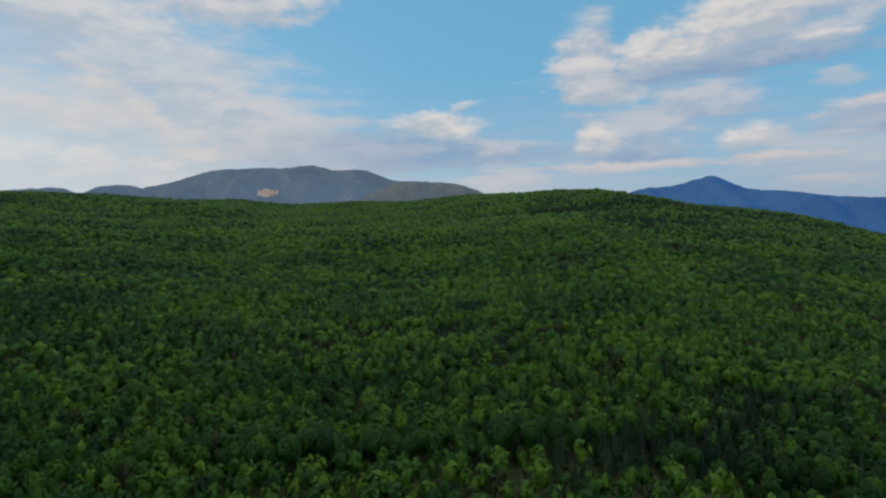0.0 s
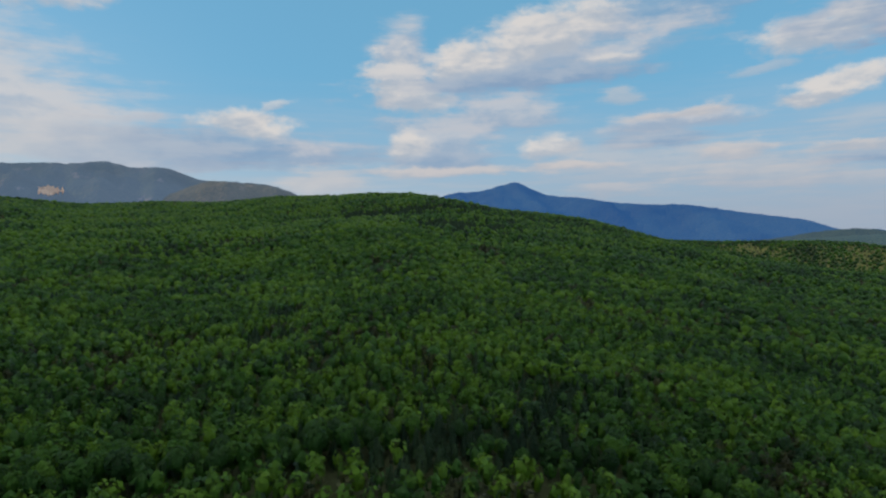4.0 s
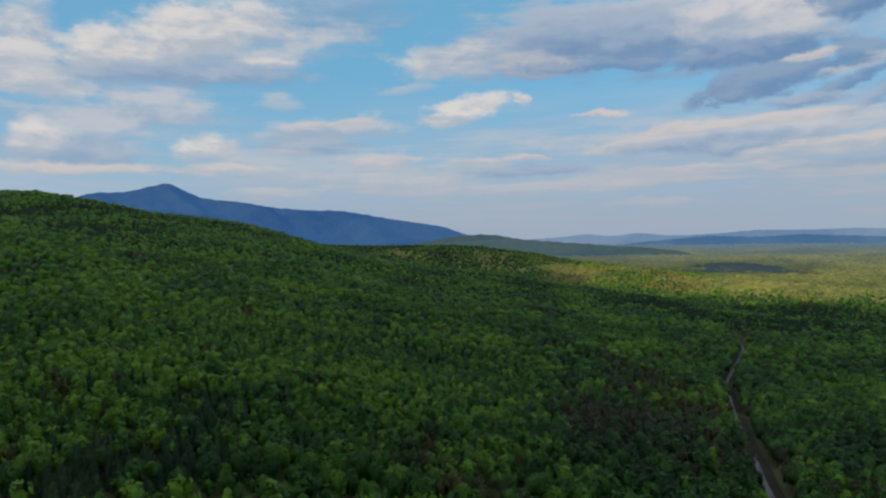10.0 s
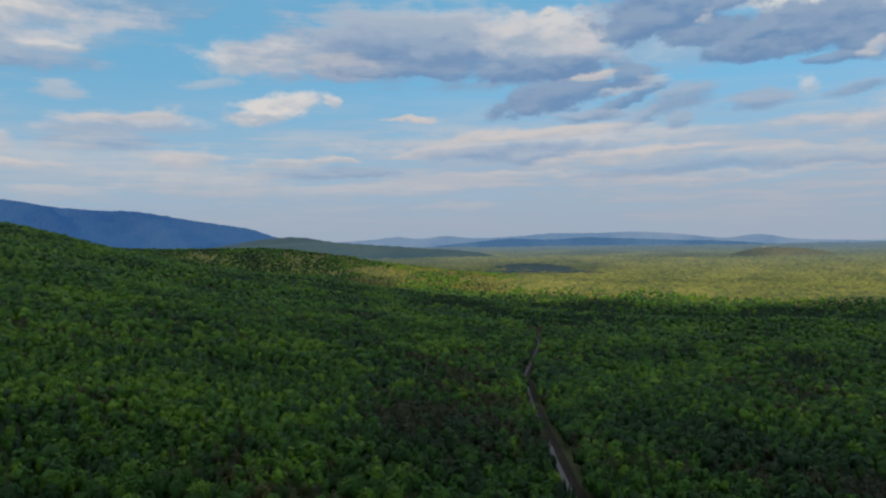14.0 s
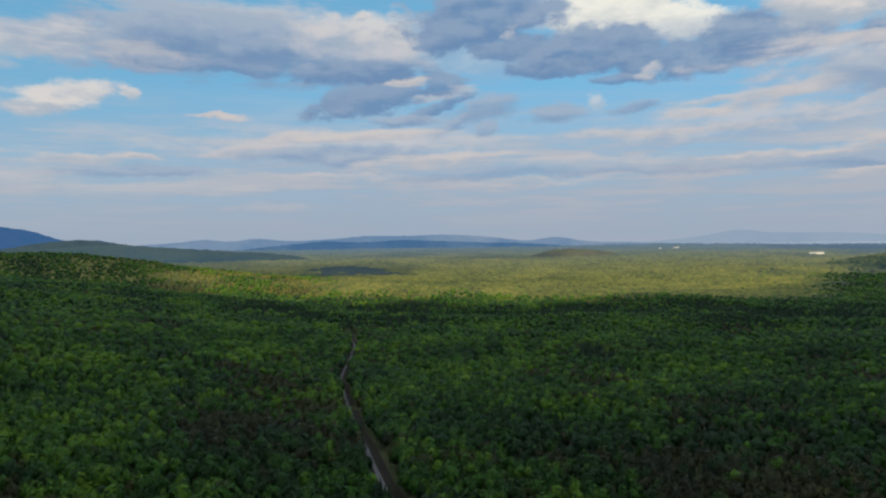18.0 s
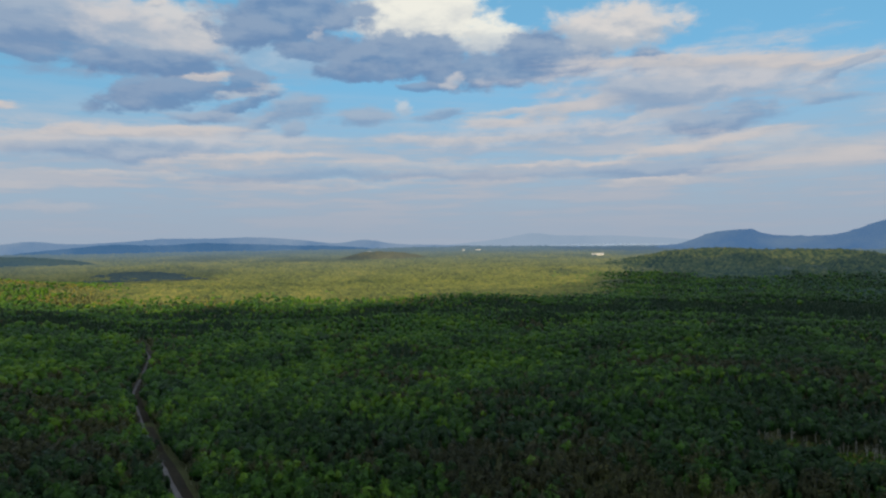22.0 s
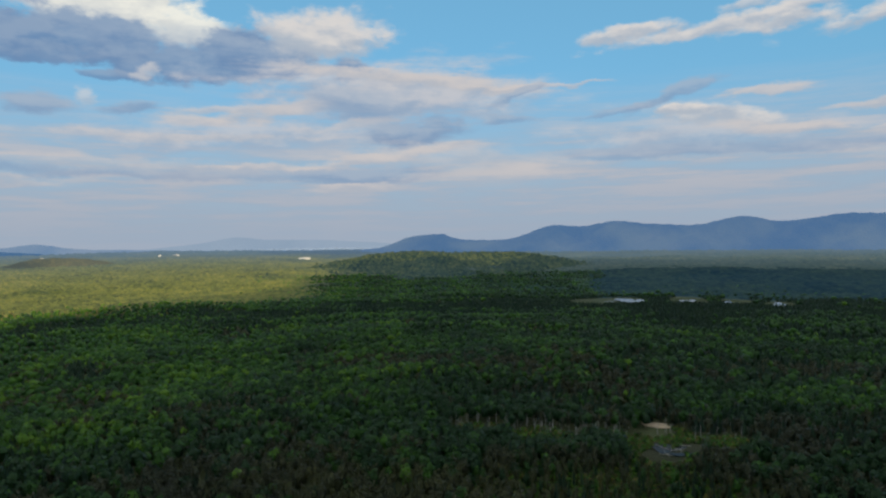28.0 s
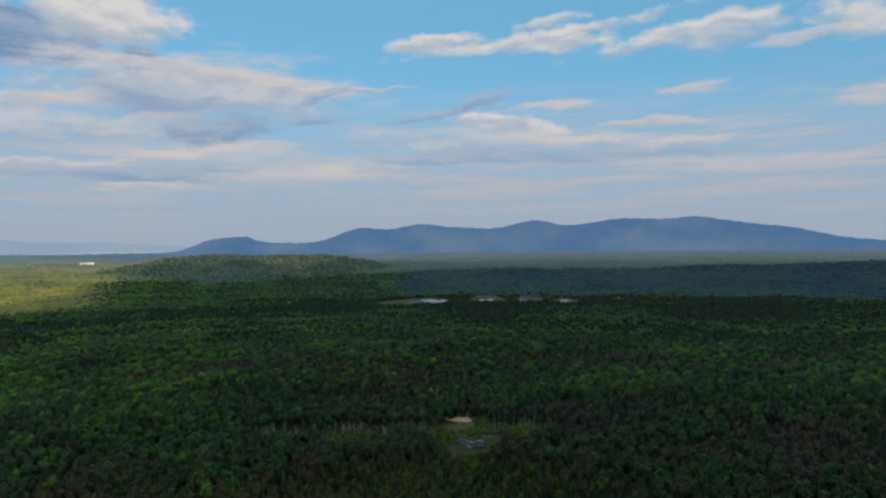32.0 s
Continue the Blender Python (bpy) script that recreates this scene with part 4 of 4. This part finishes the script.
def quad_mesh(name, verts, mats, which=None, tint=None, soft=None):
    """A mesh of loose quads, four vertices each, in one go."""
    n = len(verts)
    me = bpy.data.meshes.new(name)
    me.vertices.add(n)
    me.vertices.foreach_set("co", np.ascontiguousarray(verts, np.float32).ravel())
    me.loops.add(n)
    me.loops.foreach_set("vertex_index", np.arange(n, dtype=np.int32))
    me.polygons.add(n // 4)
    me.polygons.foreach_set("loop_start", np.arange(0, n, 4, dtype=np.int32))
    for m in mats:
        me.materials.append(m)
    if which is not None:
        me.polygons.foreach_set("material_index", which.astype(np.int32))
    if tint is not None:
        me.attributes.new("tint", "FLOAT", "POINT").data.foreach_set("value", tint.astype(np.float32))
    if soft is not None:
        me.attributes.new("soft", "FLOAT_VECTOR", "POINT").data.foreach_set("vector", np.ascontiguousarray(soft, np.float32).ravel())
    me.update(calc_edges=True)
    return me


# the road's course and the clearings, in which no tree stands: (azimuth, distance)
ROAD = [(-77.0, 230), (-70.3, 350), (-68.1, 480), (-67.2, 597), (-66.4, 730), (-67.7, 985), (-67.1, 1180), (-66.0, 1400)]
ROAD_XY = np.array([(aim(a) * r)[:2] for a, r in ROAD])
CLEARINGS = [(-133.6, 450, 24, 70), (-124.0, 456, 26, 34), (-138.0, 456, 20, 30), (-118.5, 470, 24, 22), (-129.0, 478, 18, 22), (-129.3, 1710, 95, 150), (-135.5, 1760, 45, 130), (-139.0, 1790, 40, 120), (-141.9, 1730, 36, 120)]


def road_gap(x, y):
    """Distance from the road's middle line."""
    best = np.full(np.shape(x), 1e9)
    for a, b in zip(ROAD_XY, ROAD_XY[1:]):
        ab = b - a
        u = np.clip(((x - a[0]) * ab[0] + (y - a[1]) * ab[1]) / (ab @ ab), 0, 1)
        best = np.minimum(best, np.hypot(x - a[0] - u * ab[0], y - a[1] - u * ab[1]))
    return best


def open_ground(x, y):
    hit = road_gap(x, y) < np.where(np.hypot(x, y) < 740, 5.9, 4.8)
    for az, r, wide, deep in CLEARINGS:
        c, f = aim(az) * r, aim(az)
        dx, dy = x - c.x, y - c.y
        along, across = dx * f.x + dy * f.y, -dx * f.y + dy * f.x
        hit |= (along / deep) ** 2 + (across / wide) ** 2 < 1
    return hit


def scatter(step, r0, r1, seed, woods=True):
    rng = np.random.RandomState(seed)
    g = np.arange(-r1, r1, step)
    x, y = [v.ravel() for v in np.meshgrid(g, g)]
    x, y = x + rng.uniform(-0.42, 0.42, x.shape) * step, y + rng.uniform(-0.42, 0.42, x.shape) * step
    r, az = np.hypot(x, y), wrap(np.degrees(np.arctan2(-x, y)))
    keep = (r >= r0) & (r < r1) & (((az < 37) & (az > -169)) | (r < 170)) & (open_ground(x, y) != woods) & ((az > -129) | (r < 1860 + 380 * rng.uniform(0, 1, x.shape) ** 2)) & ((az > -66) | (az < -97 - 9 * rng.uniform(0, 1, x.shape)) | (r < 1830 + 420 * rng.uniform(0, 1, x.shape) ** 2))
    return x[keep], y[keep], rng


def kinds_at(x, y, rng):
    """Stands of one kind drift through the wood, shifted to paint light and shade: 0 broadleaf, 1 conifer, 2 not yet in
    leaf.
    """
    r = np.hypot(x, y)
    # west: more conifers and darker tint stand in for dimmer, hazier light
    west = np.clip((-88 - wrap(np.degrees(np.arctan2(-x, y)))) / 35, 0, 1)
    az = wrap(np.degrees(np.arctan2(-x, y)))
    # denser conifers darken the shaded band before the lit valley
    shade_band = np.exp(-((r - 1560) / 220) ** 2) * np.clip((-58 - az) / 8, 0, 1)
    shadow_island = np.exp(-((az + 65) / 7.0) ** 2 - ((r - 2830) / 260) ** 2)      # conifers set on the valley's shadow island to darken it
    brow = np.exp(-((r - soft_steps(az, CREST_AT, CREST_R)) / 170) ** 2) * np.clip((-24 - az) / 6, 0, 1) * np.clip((az + 70) / 8, 0, 1)      # spruces along the brow of the slope
    a = 0.75 * np.clip((-118 - az) / 18, 0, 1) + 1.5 * brow + 1.9 * shadow_island + 1.6 * np.exp(-((az + 18) / 10) ** 2) * np.clip((r - 900) / 400, 0, 1) + 0.2 * west + 0.7 * west * np.clip((r - 800) / 600, 0, 1) + 1.8 * shade_band + waves(x, y, 330, 21) + waves(x, y, 110, 22) * 0.7 + rng.standard_normal(x.shape) * 0.7
    b = waves(x, y, 260, 23) + waves(x, y, 90, 24) * 0.6 + rng.standard_normal(x.shape) * 0.6
    k = np.zeros(x.shape, int)
    # sunlit valley: warm light put into more budding trees and lighter tint
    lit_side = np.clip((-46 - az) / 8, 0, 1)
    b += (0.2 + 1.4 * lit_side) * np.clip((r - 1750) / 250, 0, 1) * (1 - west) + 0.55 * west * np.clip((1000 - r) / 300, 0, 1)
    brush = np.clip(1.3 - np.hypot((x * aim(-127).x + y * aim(-127).y - 320) / 80, (-x * aim(-127).y + y * aim(-127).x) / 150), 0, 1)
    b += 1.6 * brush - 0.5 * np.clip((az + 50) / 20, 0, 1) - 0.7 * west * np.clip((r - 900) / 400, 0, 1)
    k[b > 1.1 - 0.35 * np.clip((900 - r) / 200, 0, 1)] = 2
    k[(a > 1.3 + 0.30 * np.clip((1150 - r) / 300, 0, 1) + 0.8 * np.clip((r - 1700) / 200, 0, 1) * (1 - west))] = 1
    # tint lightened with distance for haze, and shifted by azimuth to match brightness
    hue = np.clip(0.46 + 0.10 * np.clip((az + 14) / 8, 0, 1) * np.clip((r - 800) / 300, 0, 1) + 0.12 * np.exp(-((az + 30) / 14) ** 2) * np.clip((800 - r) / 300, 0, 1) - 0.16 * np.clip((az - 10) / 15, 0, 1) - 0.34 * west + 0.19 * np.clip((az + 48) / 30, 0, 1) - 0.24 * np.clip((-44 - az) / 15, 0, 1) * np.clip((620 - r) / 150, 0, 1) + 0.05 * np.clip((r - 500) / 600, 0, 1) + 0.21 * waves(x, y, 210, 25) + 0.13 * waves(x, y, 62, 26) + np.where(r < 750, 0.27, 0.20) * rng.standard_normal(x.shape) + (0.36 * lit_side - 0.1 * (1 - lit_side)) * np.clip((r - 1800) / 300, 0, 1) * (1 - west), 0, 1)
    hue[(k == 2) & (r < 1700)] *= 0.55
    hue += 0.25 * brush * (k == 2)
    return k, hue


KINDS = ("broadleaf_tree", "conifer", "budding_tree")
LABEL = {"broadleaf_tree": "broadleaf tree in fresh green spring leaf", "conifer": "dark green spire-shaped conifer among broadleaves",
         "budding_tree": "grey-brown tree still coming into leaf"}
STAND = {"broadleaf_tree": ("broadleaf_wood", "dense green broadleaf wood covering the hillside"),
         "conifer": ("conifer_wood", "dark conifers scattered in stands through the wood"),
         "budding_tree": ("budding_wood", "grey-brown stands of trees not yet in leaf")}
# step, from, to, leaf clumps a tree, clump size, share of a tree's true size, the body's quads round and up, its share of the width
RINGS = ((7.4, 6, 280, 34, 0.92, 1.1, 6, 2, 0.66), (6.3, 280, 400, 80, 0.66, 1.12, 6, 2, 0.62), (6.4, 400, 640, 32, 0.9, 1.15, 6, 2, 0.76),
         (7.6, 640, 1000, 11, 1.2, 1.12, 5, 2, 0.92), (9.0, 1000, 1600, 0, 1.6, 1.15, 4, 2, 1.0), (11.0, 1600, 2760, 0, 2.0, 1.2, 5, 2, 1.0))
SINGLES = {"broadleaf_tree": 300, "conifer": 120, "budding_tree": 120}
crowd = {k: [] for k in KINDS}
singles = {k: [] for k in KINDS}
for ring, (step, r0, r1, clumps, size, grow, lon, lat, core) in enumerate(RINGS):
    x, y, rng = scatter(step, r0, r1, 100 + ring)
    z = land(x, y) - 7.0 * np.clip((np.hypot(x, y) - 1700) / 400, 0, 1)      # far trees are sunk to flatten the canopy as the camera sees it
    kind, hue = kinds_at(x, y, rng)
    turn, big = rng.uniform(0, 6.283, x.shape), (0.58 + 0.70 * rng.beta(1.8, 1.9, x.shape)) * grow
    f = aim(-131.0)
    q = np.hypot((x * f.x + y * f.y - 345) / 55, (-x * f.y + y * f.x) / 85)      # a patch of young growth
    big *= np.where(q < 1, 0.42 + 0.58 * q ** 2, 1)
    slim = 0.80 if r1 < 700 else 1.0
    wx, wy = rng.uniform(0.9, 1.42, x.shape) * slim, rng.uniform(0.9, 1.42, x.shape) * slim
    for ki, k in enumerate(KINDS):
        own = np.where(kind == ki)[0]
        if ring == 1:
            near = own
            near = near[np.argsort(np.hypot(x[near], y[near]))][:SINGLES[k]]
            singles[k] = [(x[i], y[i], z[i], turn[i], big[i]) for i in near]
            own = np.setdiff1d(own, near)
        for t in range(6):
            sel = own[t::6]
            if not len(sel):
                continue
            base, soft = whole_crown(k, t + 7 * ring, clumps if k != "budding_tree" else int(clumps * 1.3), size, lon, lat, core * {"broadleaf_tree": 1.0, "conifer": 0.95, "budding_tree": 0.7}[k])
            quads = len(base) // 4
            if 0 < ring < 3:
                w, tall = 0.16, 11.0
                stem = np.array([(-w, 0, -1), (w, 0, -1), (w * 0.4, 0, tall), (-w * 0.4, 0, tall), (0, -w, -1), (0, w, -1), (0, w * 0.4, tall), (0, -w * 0.4, tall)], float)
                base, soft = np.concatenate([base, stem]), np.concatenate([soft, stem * 0 + (0, 0, 1)])
            c, s = np.cos(turn[sel])[:, None], np.sin(turn[sel])[:, None]
            bx, by, bz = base[:, 0][None] * wx[sel][:, None], base[:, 1][None] * wy[sel][:, None], base[:, 2][None]
            g = big[sel][:, None]
            v = np.stack([(bx * c - by * s) * g + x[sel][:, None], (bx * s + by * c) * g + y[sel][:, None], bz * (0.72 if ring > 4 and k == "conifer" else 1.0) * (0.5 * grow + 0.5 * g) / grow + z[sel][:, None]], -1)
            which = np.zeros((len(sel), len(base) // 4))
            which[:, quads:] = 1
            n = np.stack([soft[:, 0] * c - soft[:, 1] * s, soft[:, 0] * s + soft[:, 1] * c, soft[:, 2] + c * 0], -1)
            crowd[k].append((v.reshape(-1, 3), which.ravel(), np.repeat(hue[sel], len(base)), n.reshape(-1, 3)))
x, y, rng = scatter(2.3, 285, 540, 150, None)
f = aim(-131.0)
young = np.hypot((x * f.x + y * f.y - 345) / 62, (-x * f.y + y * f.x) / 92) < 1
keep = (open_ground(x, y) | young) & (road_gap(x, y) > 14) & (rng.uniform(0, 1, x.shape) < 0.95)
for az, r, wide, deep in ((-133.4, 428, 13, 19), (-132.9, 505, 12, 24), (-136.0, 445, 12, 14)):
    f = aim(az)
    dx, dy = x - f.x * r, y - f.y * r
    keep &= ((dx * f.x + dy * f.y) / deep) ** 2 + ((-dx * f.y + dy * f.x) / wide) ** 2 > 1
x, y = x[keep], y[keep]
z, turn, big = land(x, y), rng.uniform(0, 6.283, x.shape), rng.uniform(0.18, 0.42, x.shape)
for t in range(6):
    sel = np.arange(len(x))[t::6]
    base, soft = broad_crown(t + 60, 22, 1.5)
    c, s, g = np.cos(turn[sel])[:, None], np.sin(turn[sel])[:, None], big[sel][:, None]
    v = np.stack([(base[:, 0] * c - base[:, 1] * s) * g + x[sel][:, None], (base[:, 0] * s + base[:, 1] * c) * g + y[sel][:, None], (base[:, 2] - 5.5) * g * 0.9 + z[sel][:, None]], -1)
    n = np.stack([soft[:, 0] * c - soft[:, 1] * s, soft[:, 0] * s + soft[:, 1] * c, soft[:, 2] + c * 0], -1)
    for k, part_of in (("broadleaf_tree", sel % 3 > 0), ("budding_tree", sel % 3 == 0)):
        crowd[k].append((v[part_of].reshape(-1, 3), np.zeros(part_of.sum() * len(base) // 4), np.repeat(rng.uniform(0.45, 0.85, part_of.sum()), len(base)), n[part_of].reshape(-1, 3)))
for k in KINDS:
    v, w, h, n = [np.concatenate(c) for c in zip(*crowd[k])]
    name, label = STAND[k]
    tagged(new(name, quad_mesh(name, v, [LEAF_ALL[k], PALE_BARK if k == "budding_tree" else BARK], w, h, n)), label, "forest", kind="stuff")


def tree_kinds(k):
    """Six trees of a kind: an Empty at the foot, trunk and crown below it."""
    made = []
    for t in range(6):
        root = new(k)
        tagged(root, LABEL[k], "tree", "trees below the drone")
        stem = new("trunk", trunk_mesh(t + 40, 12.0 if k != "conifer" else 14.5, 0 if k == "conifer" else 5, PALE_BARK if k == "budding_tree" else BARK))
        stem.parent = root
        quads, soft = whole_crown(k, t, 420 if k != "budding_tree" else 260, 0.37, 8, 3, 0.62 if k != "budding_tree" else 0.5)
        leaves = new("crown", quad_mesh("crown", quads, [LEAF_ONE[k]], soft=soft))
        leaves.parent = root
        made.append(root)
    return made


for k in KINDS:
    sorts = tree_kinds(k)
    for i, (x, y, z, a, g) in enumerate(singles[k]):
        m = Matrix.Translation((x, y, z)) @ Matrix.Rotation(a, 4, "Z")
        if i < len(sorts):
            sorts[i].matrix_basis = m
        else:
            t = copy_thing(sorts[i % len(sorts)], m)
            t.scale = (g, g, g)

# ---- road, water, clearing, buildings ----
def ribbon(name, course, left, right, mat, up):
    """A strip on the ground along a course of (azimuth, distance), from left to right of its middle line."""
    pts = [aim(a) * r for a, r in course]
    fine = []
    for a, b in zip(pts, pts[1:]):
        n = max(int((b - a).length / 8), 1)
        fine += [a.lerp(b, k / n) for k in range(n)]
    fine.append(pts[-1])
    for _ in range(6):
        fine = [fine[0]] + [(p + q + s) / 3 for p, q, s in zip(fine, fine[1:], fine[2:])] + [fine[-1]]
    bm = bmesh.new()
    rows = []
    for i, p in enumerate(fine):
        d = (fine[min(i + 1, len(fine) - 1)] - fine[max(i - 1, 0)]).normalized()
        side = Vector((d.y, -d.x, 0))
        row = []
        for k in range(5):
            w = left + (right - left) * k / 4 + (random.uniform(-0.35, 0.35) if k in (0, 4) else 0)
            q = p + side * w
            row.append(bm.verts.new((q.x, q.y, float(land(q.x, q.y)) + up + (0.06 if k == 2 else 0))))
        rows.append(row)
    for a, b in zip(rows, rows[1:]):
        for k in range(4):
            bm.faces.new((a[k], a[k + 1], b[k + 1], b[k]))
    return part(name, bm, mat)


tagged(ribbon("road_verge", ROAD, -5.2, 5.2, VERGE, 0.35), "dark bare soil along both sides of the track", "verge", kind="structure")
tagged(ribbon("road", ROAD, -3.3, -0.5, GRAVEL, 0.5), "narrow grey gravel track through the wood", "road", kind="structure")


def pool(name, az, r, wide, deep, mat, up, rim=0.25, seed=1, n=40):
    """A flat patch with an uneven shore, facing the drone."""
    rng = random.Random(seed)
    c, f = put(az, r), aim(az)
    s = Vector((f.y, -f.x, 0))
    ph = [rng.uniform(0, 6.28) for _ in range(4)]
    bm = bmesh.new()
    mid = bm.verts.new((c.x, c.y, c.z + up))
    ring = []
    for k in range(n):
        a = 6.2832 * k / n
        g = 1 + rim * sum(math.sin(a * (i + 2) + ph[i]) / (i + 1.5) for i in range(4))
        p = c + s * (wide * g * math.cos(a)) + f * (deep * g * math.sin(a))
        ring.append(bm.verts.new((p.x, p.y, c.z + up)))
    for k in range(n):
        bm.faces.new((mid, ring[k], ring[(k + 1) % n]))
    return part(name, bm, mat)


def patch(name, az, r, wide, deep, mat, up, seed=1, bulge=0.0, rings=7, n=36):
    """A patch of another ground that follows the land, uneven at its rim."""
    rng = random.Random(seed)
    c, f = aim(az) * r, aim(az)
    s = Vector((f.y, -f.x, 0))
    ph = [rng.uniform(0, 6.28) for _ in range(5)]
    bm = bmesh.new()
    rows = []
    for j in range(1, rings + 1):
        row = []
        for k in range(n):
            a = 6.2832 * k / n
            g = (j / rings) * (1 + 0.28 * sum(math.sin(a * (i + 2) + ph[i]) / (i + 1.5) for i in range(5)))
            p = c + s * (wide * g * math.cos(a)) + f * (deep * g * math.sin(a))
            lift = up + bulge * (1 - (j / rings) ** 2) + rng.uniform(-0.05, 0.05) - (0.4 if j == rings else 0)
            row.append(bm.verts.new((p.x, p.y, float(land(p.x, p.y)) + lift)))
        rows.append(row)
    bm.faces.new(rows[0])
    for a, b in zip(rows, rows[1:]):
        for k in range(n):
            bm.faces.new((a[k], b[k], b[(k + 1) % n], a[(k + 1) % n]))
    return part(name, bm, mat)


tagged(patch("marsh", -134.8, 442, 36, 58, MARSH, 0.3, 2), "brown marsh grass in a wet forest clearing", "marsh", kind="structure")
tagged(patch("marsh_strip", -124.0, 452, 31, 33, MARSH, 0.3, 3), "brown marsh grass strip with dead trunks", "marsh", kind="structure")
tagged(pool("pond", -134.0, 444, 10, 12, DULL_WATER, 0.75, seed=4), "dark still pond in the forest clearing", "pond", kind="structure")
tagged(pool("pond_arm", -135.2, 430, 8, 4.0, DULL_WATER, 0.75, 0.3, 21), "shallow dark water at the pond's near end", "pond", kind="structure")
tagged(patch("sand_bank", -132.9, 522, 11.0, 6.5, SAND, 0.5, 5, 0.6), "pale bare sand heap beside the pond", "sand heap", kind="structure")
for az, r, wide, deep, sd in ((-129.0, 1680, 50, 40, 6), (-131.2, 1720, 36, 60, 7), (-133.6, 1745, 12, 40, 14), (-135.4, 1770, 14, 45, 8), (-138.0, 1790, 17, 40, 9), (-140.6, 1750, 9, 45, 10), (-142.0, 1720, 13, 52, 11)):
    tagged(pool("water_marsh", az, r, wide, deep, WATER, 1.6, 0.35, sd), "pale open water among trees in the marsh", "water", kind="structure")
for az, r, wide, deep, sd in ((-105.2, 4450, 370, 300, 12), (-77.0, 4250, 160, 60, 13)):
    tagged(pool("water_lake", az, r, wide, deep, LAKE, 31.0, 0.2, sd), "far lake below the hills, sky reflection painted pale", "lake", kind="structure")


def snag(seed, tall):
    """A dead standing trunk with a few broken limbs."""
    me = trunk_mesh(seed, tall, 3, PALE_BARK)
    me.name = "snag"
    return me


rng = random.Random(9)
shapes = [snag(200 + k, 7.0 + k * 0.9) for k in range(6)]
for spread, (az, r, wide, deep) in ((40, (-124.0, 484, 30, 12)), (22, (-118.5, 484, 26, 9)), (14, (-129.0, 492, 16, 9)), (22, (-136.5, 490, 30, 22)), (16, (-117.5, 425, 24, 14)), (8, (-62.0, 470, 14, 12)), (14, (-128.5, 470, 14, 24))):
    for k in range(spread):
        f = aim(az)
        p = f * (r + rng.uniform(-deep, deep)) + Vector((f.y, -f.x, 0)) * rng.uniform(-wide, wide)
        ob = new("dead_tree", shapes[rng.randrange(6)])
        ob.matrix_basis = Matrix.Translation((p.x, p.y, float(land(p.x, p.y)))) @ Matrix.Rotation(rng.uniform(0, 6.28), 4, "Z") @ Matrix.Rotation(rng.uniform(-0.06, 0.06), 4, "X")
        tagged(ob, "bare grey-white dead trunk standing in the marsh", "dead tree", "dead trees")


for k in range(16):
    f = aim(-134.6 + rng.uniform(-1.0, 1.0))
    p = f * rng.uniform(424, 456)
    ob = new("fallen_trunk", shapes[rng.randrange(6)])
    ob.matrix_basis = Matrix.Translation((p.x, p.y, put(-134.0, 444).z + 0.85)) @ Matrix.Rotation(rng.uniform(0, 6.28), 4, "Z") @ Matrix.Rotation(1.5, 4, "X")
    tagged(ob, "bleached dead trunk lying across the dark pond", "dead tree", "fallen trunks")


def box(bm, x0, x1, y0, y1, z0, z1):
    v = [bm.verts.new(p) for p in ((x0, y0, z0), (x1, y0, z0), (x1, y1, z0), (x0, y1, z0), (x0, y0, z1), (x1, y0, z1), (x1, y1, z1), (x0, y1, z1))]
    for f in ((3, 2, 1, 0), (4, 5, 6, 7), (0, 1, 5, 4), (1, 2, 6, 5), (2, 3, 7, 6), (3, 0, 4, 7)):
        bm.faces.new([v[i] for i in f])


def shed(az, r, long, deep, tall, turn, label):
    """A long low building: walls, pitched roof, doors."""
    root = new("warehouse")
    p = put(az, r)
    root.matrix_basis = Matrix.Translation((p.x, p.y, p.z + 6)) @ Matrix.Rotation(radians(az + turn), 4, "Z")
    bm = bmesh.new()
    box(bm, -long / 2, long / 2, -deep / 2, deep / 2, -12, tall)
    part("wall", bm, WALL_PAINT, root)
    bm = bmesh.new()
    a = [bm.verts.new((sx * (long / 2 + 1), y, z)) for sx in (-1, 1) for y, z in ((-deep / 2 - 1, tall), (0, tall + deep * 0.18), (deep / 2 + 1, tall), (0, tall + 0.3))]
    for f in ((0, 4, 5, 1), (1, 5, 6, 2), (0, 1, 2, 3), (4, 7, 6, 5), (0, 3, 7, 4), (2, 6, 7, 3)):
        bm.faces.new([a[i] for i in f])
    part("roof", bm, ROOFING, root)
    for k in range(max(int(long / 18), 1)):
        bm = bmesh.new()
        cx = -long / 2 + (k + 0.5) * long / max(int(long / 18), 1)
        box(bm, cx - 2.2, cx + 2.2, -deep / 2 - 0.15, -deep / 2 + 0.1, 0, tall * 0.6)
        part("door", bm, DOOR_PAINT, root)
    return tagged(root, label, "building")


shed(-104.0, 3650, 58, 28, 7, 8, "long white industrial building on the valley floor")
shed(-84.9, 4080, 22, 16, 9, -20, "small pale farm building on a green hill")
shed(-94.1, 4250, 30, 18, 7, 12, "white farm buildings far out in the valley")
shed(-92.9, 4220, 14, 12, 6, -5, "white barn far out in the valley")
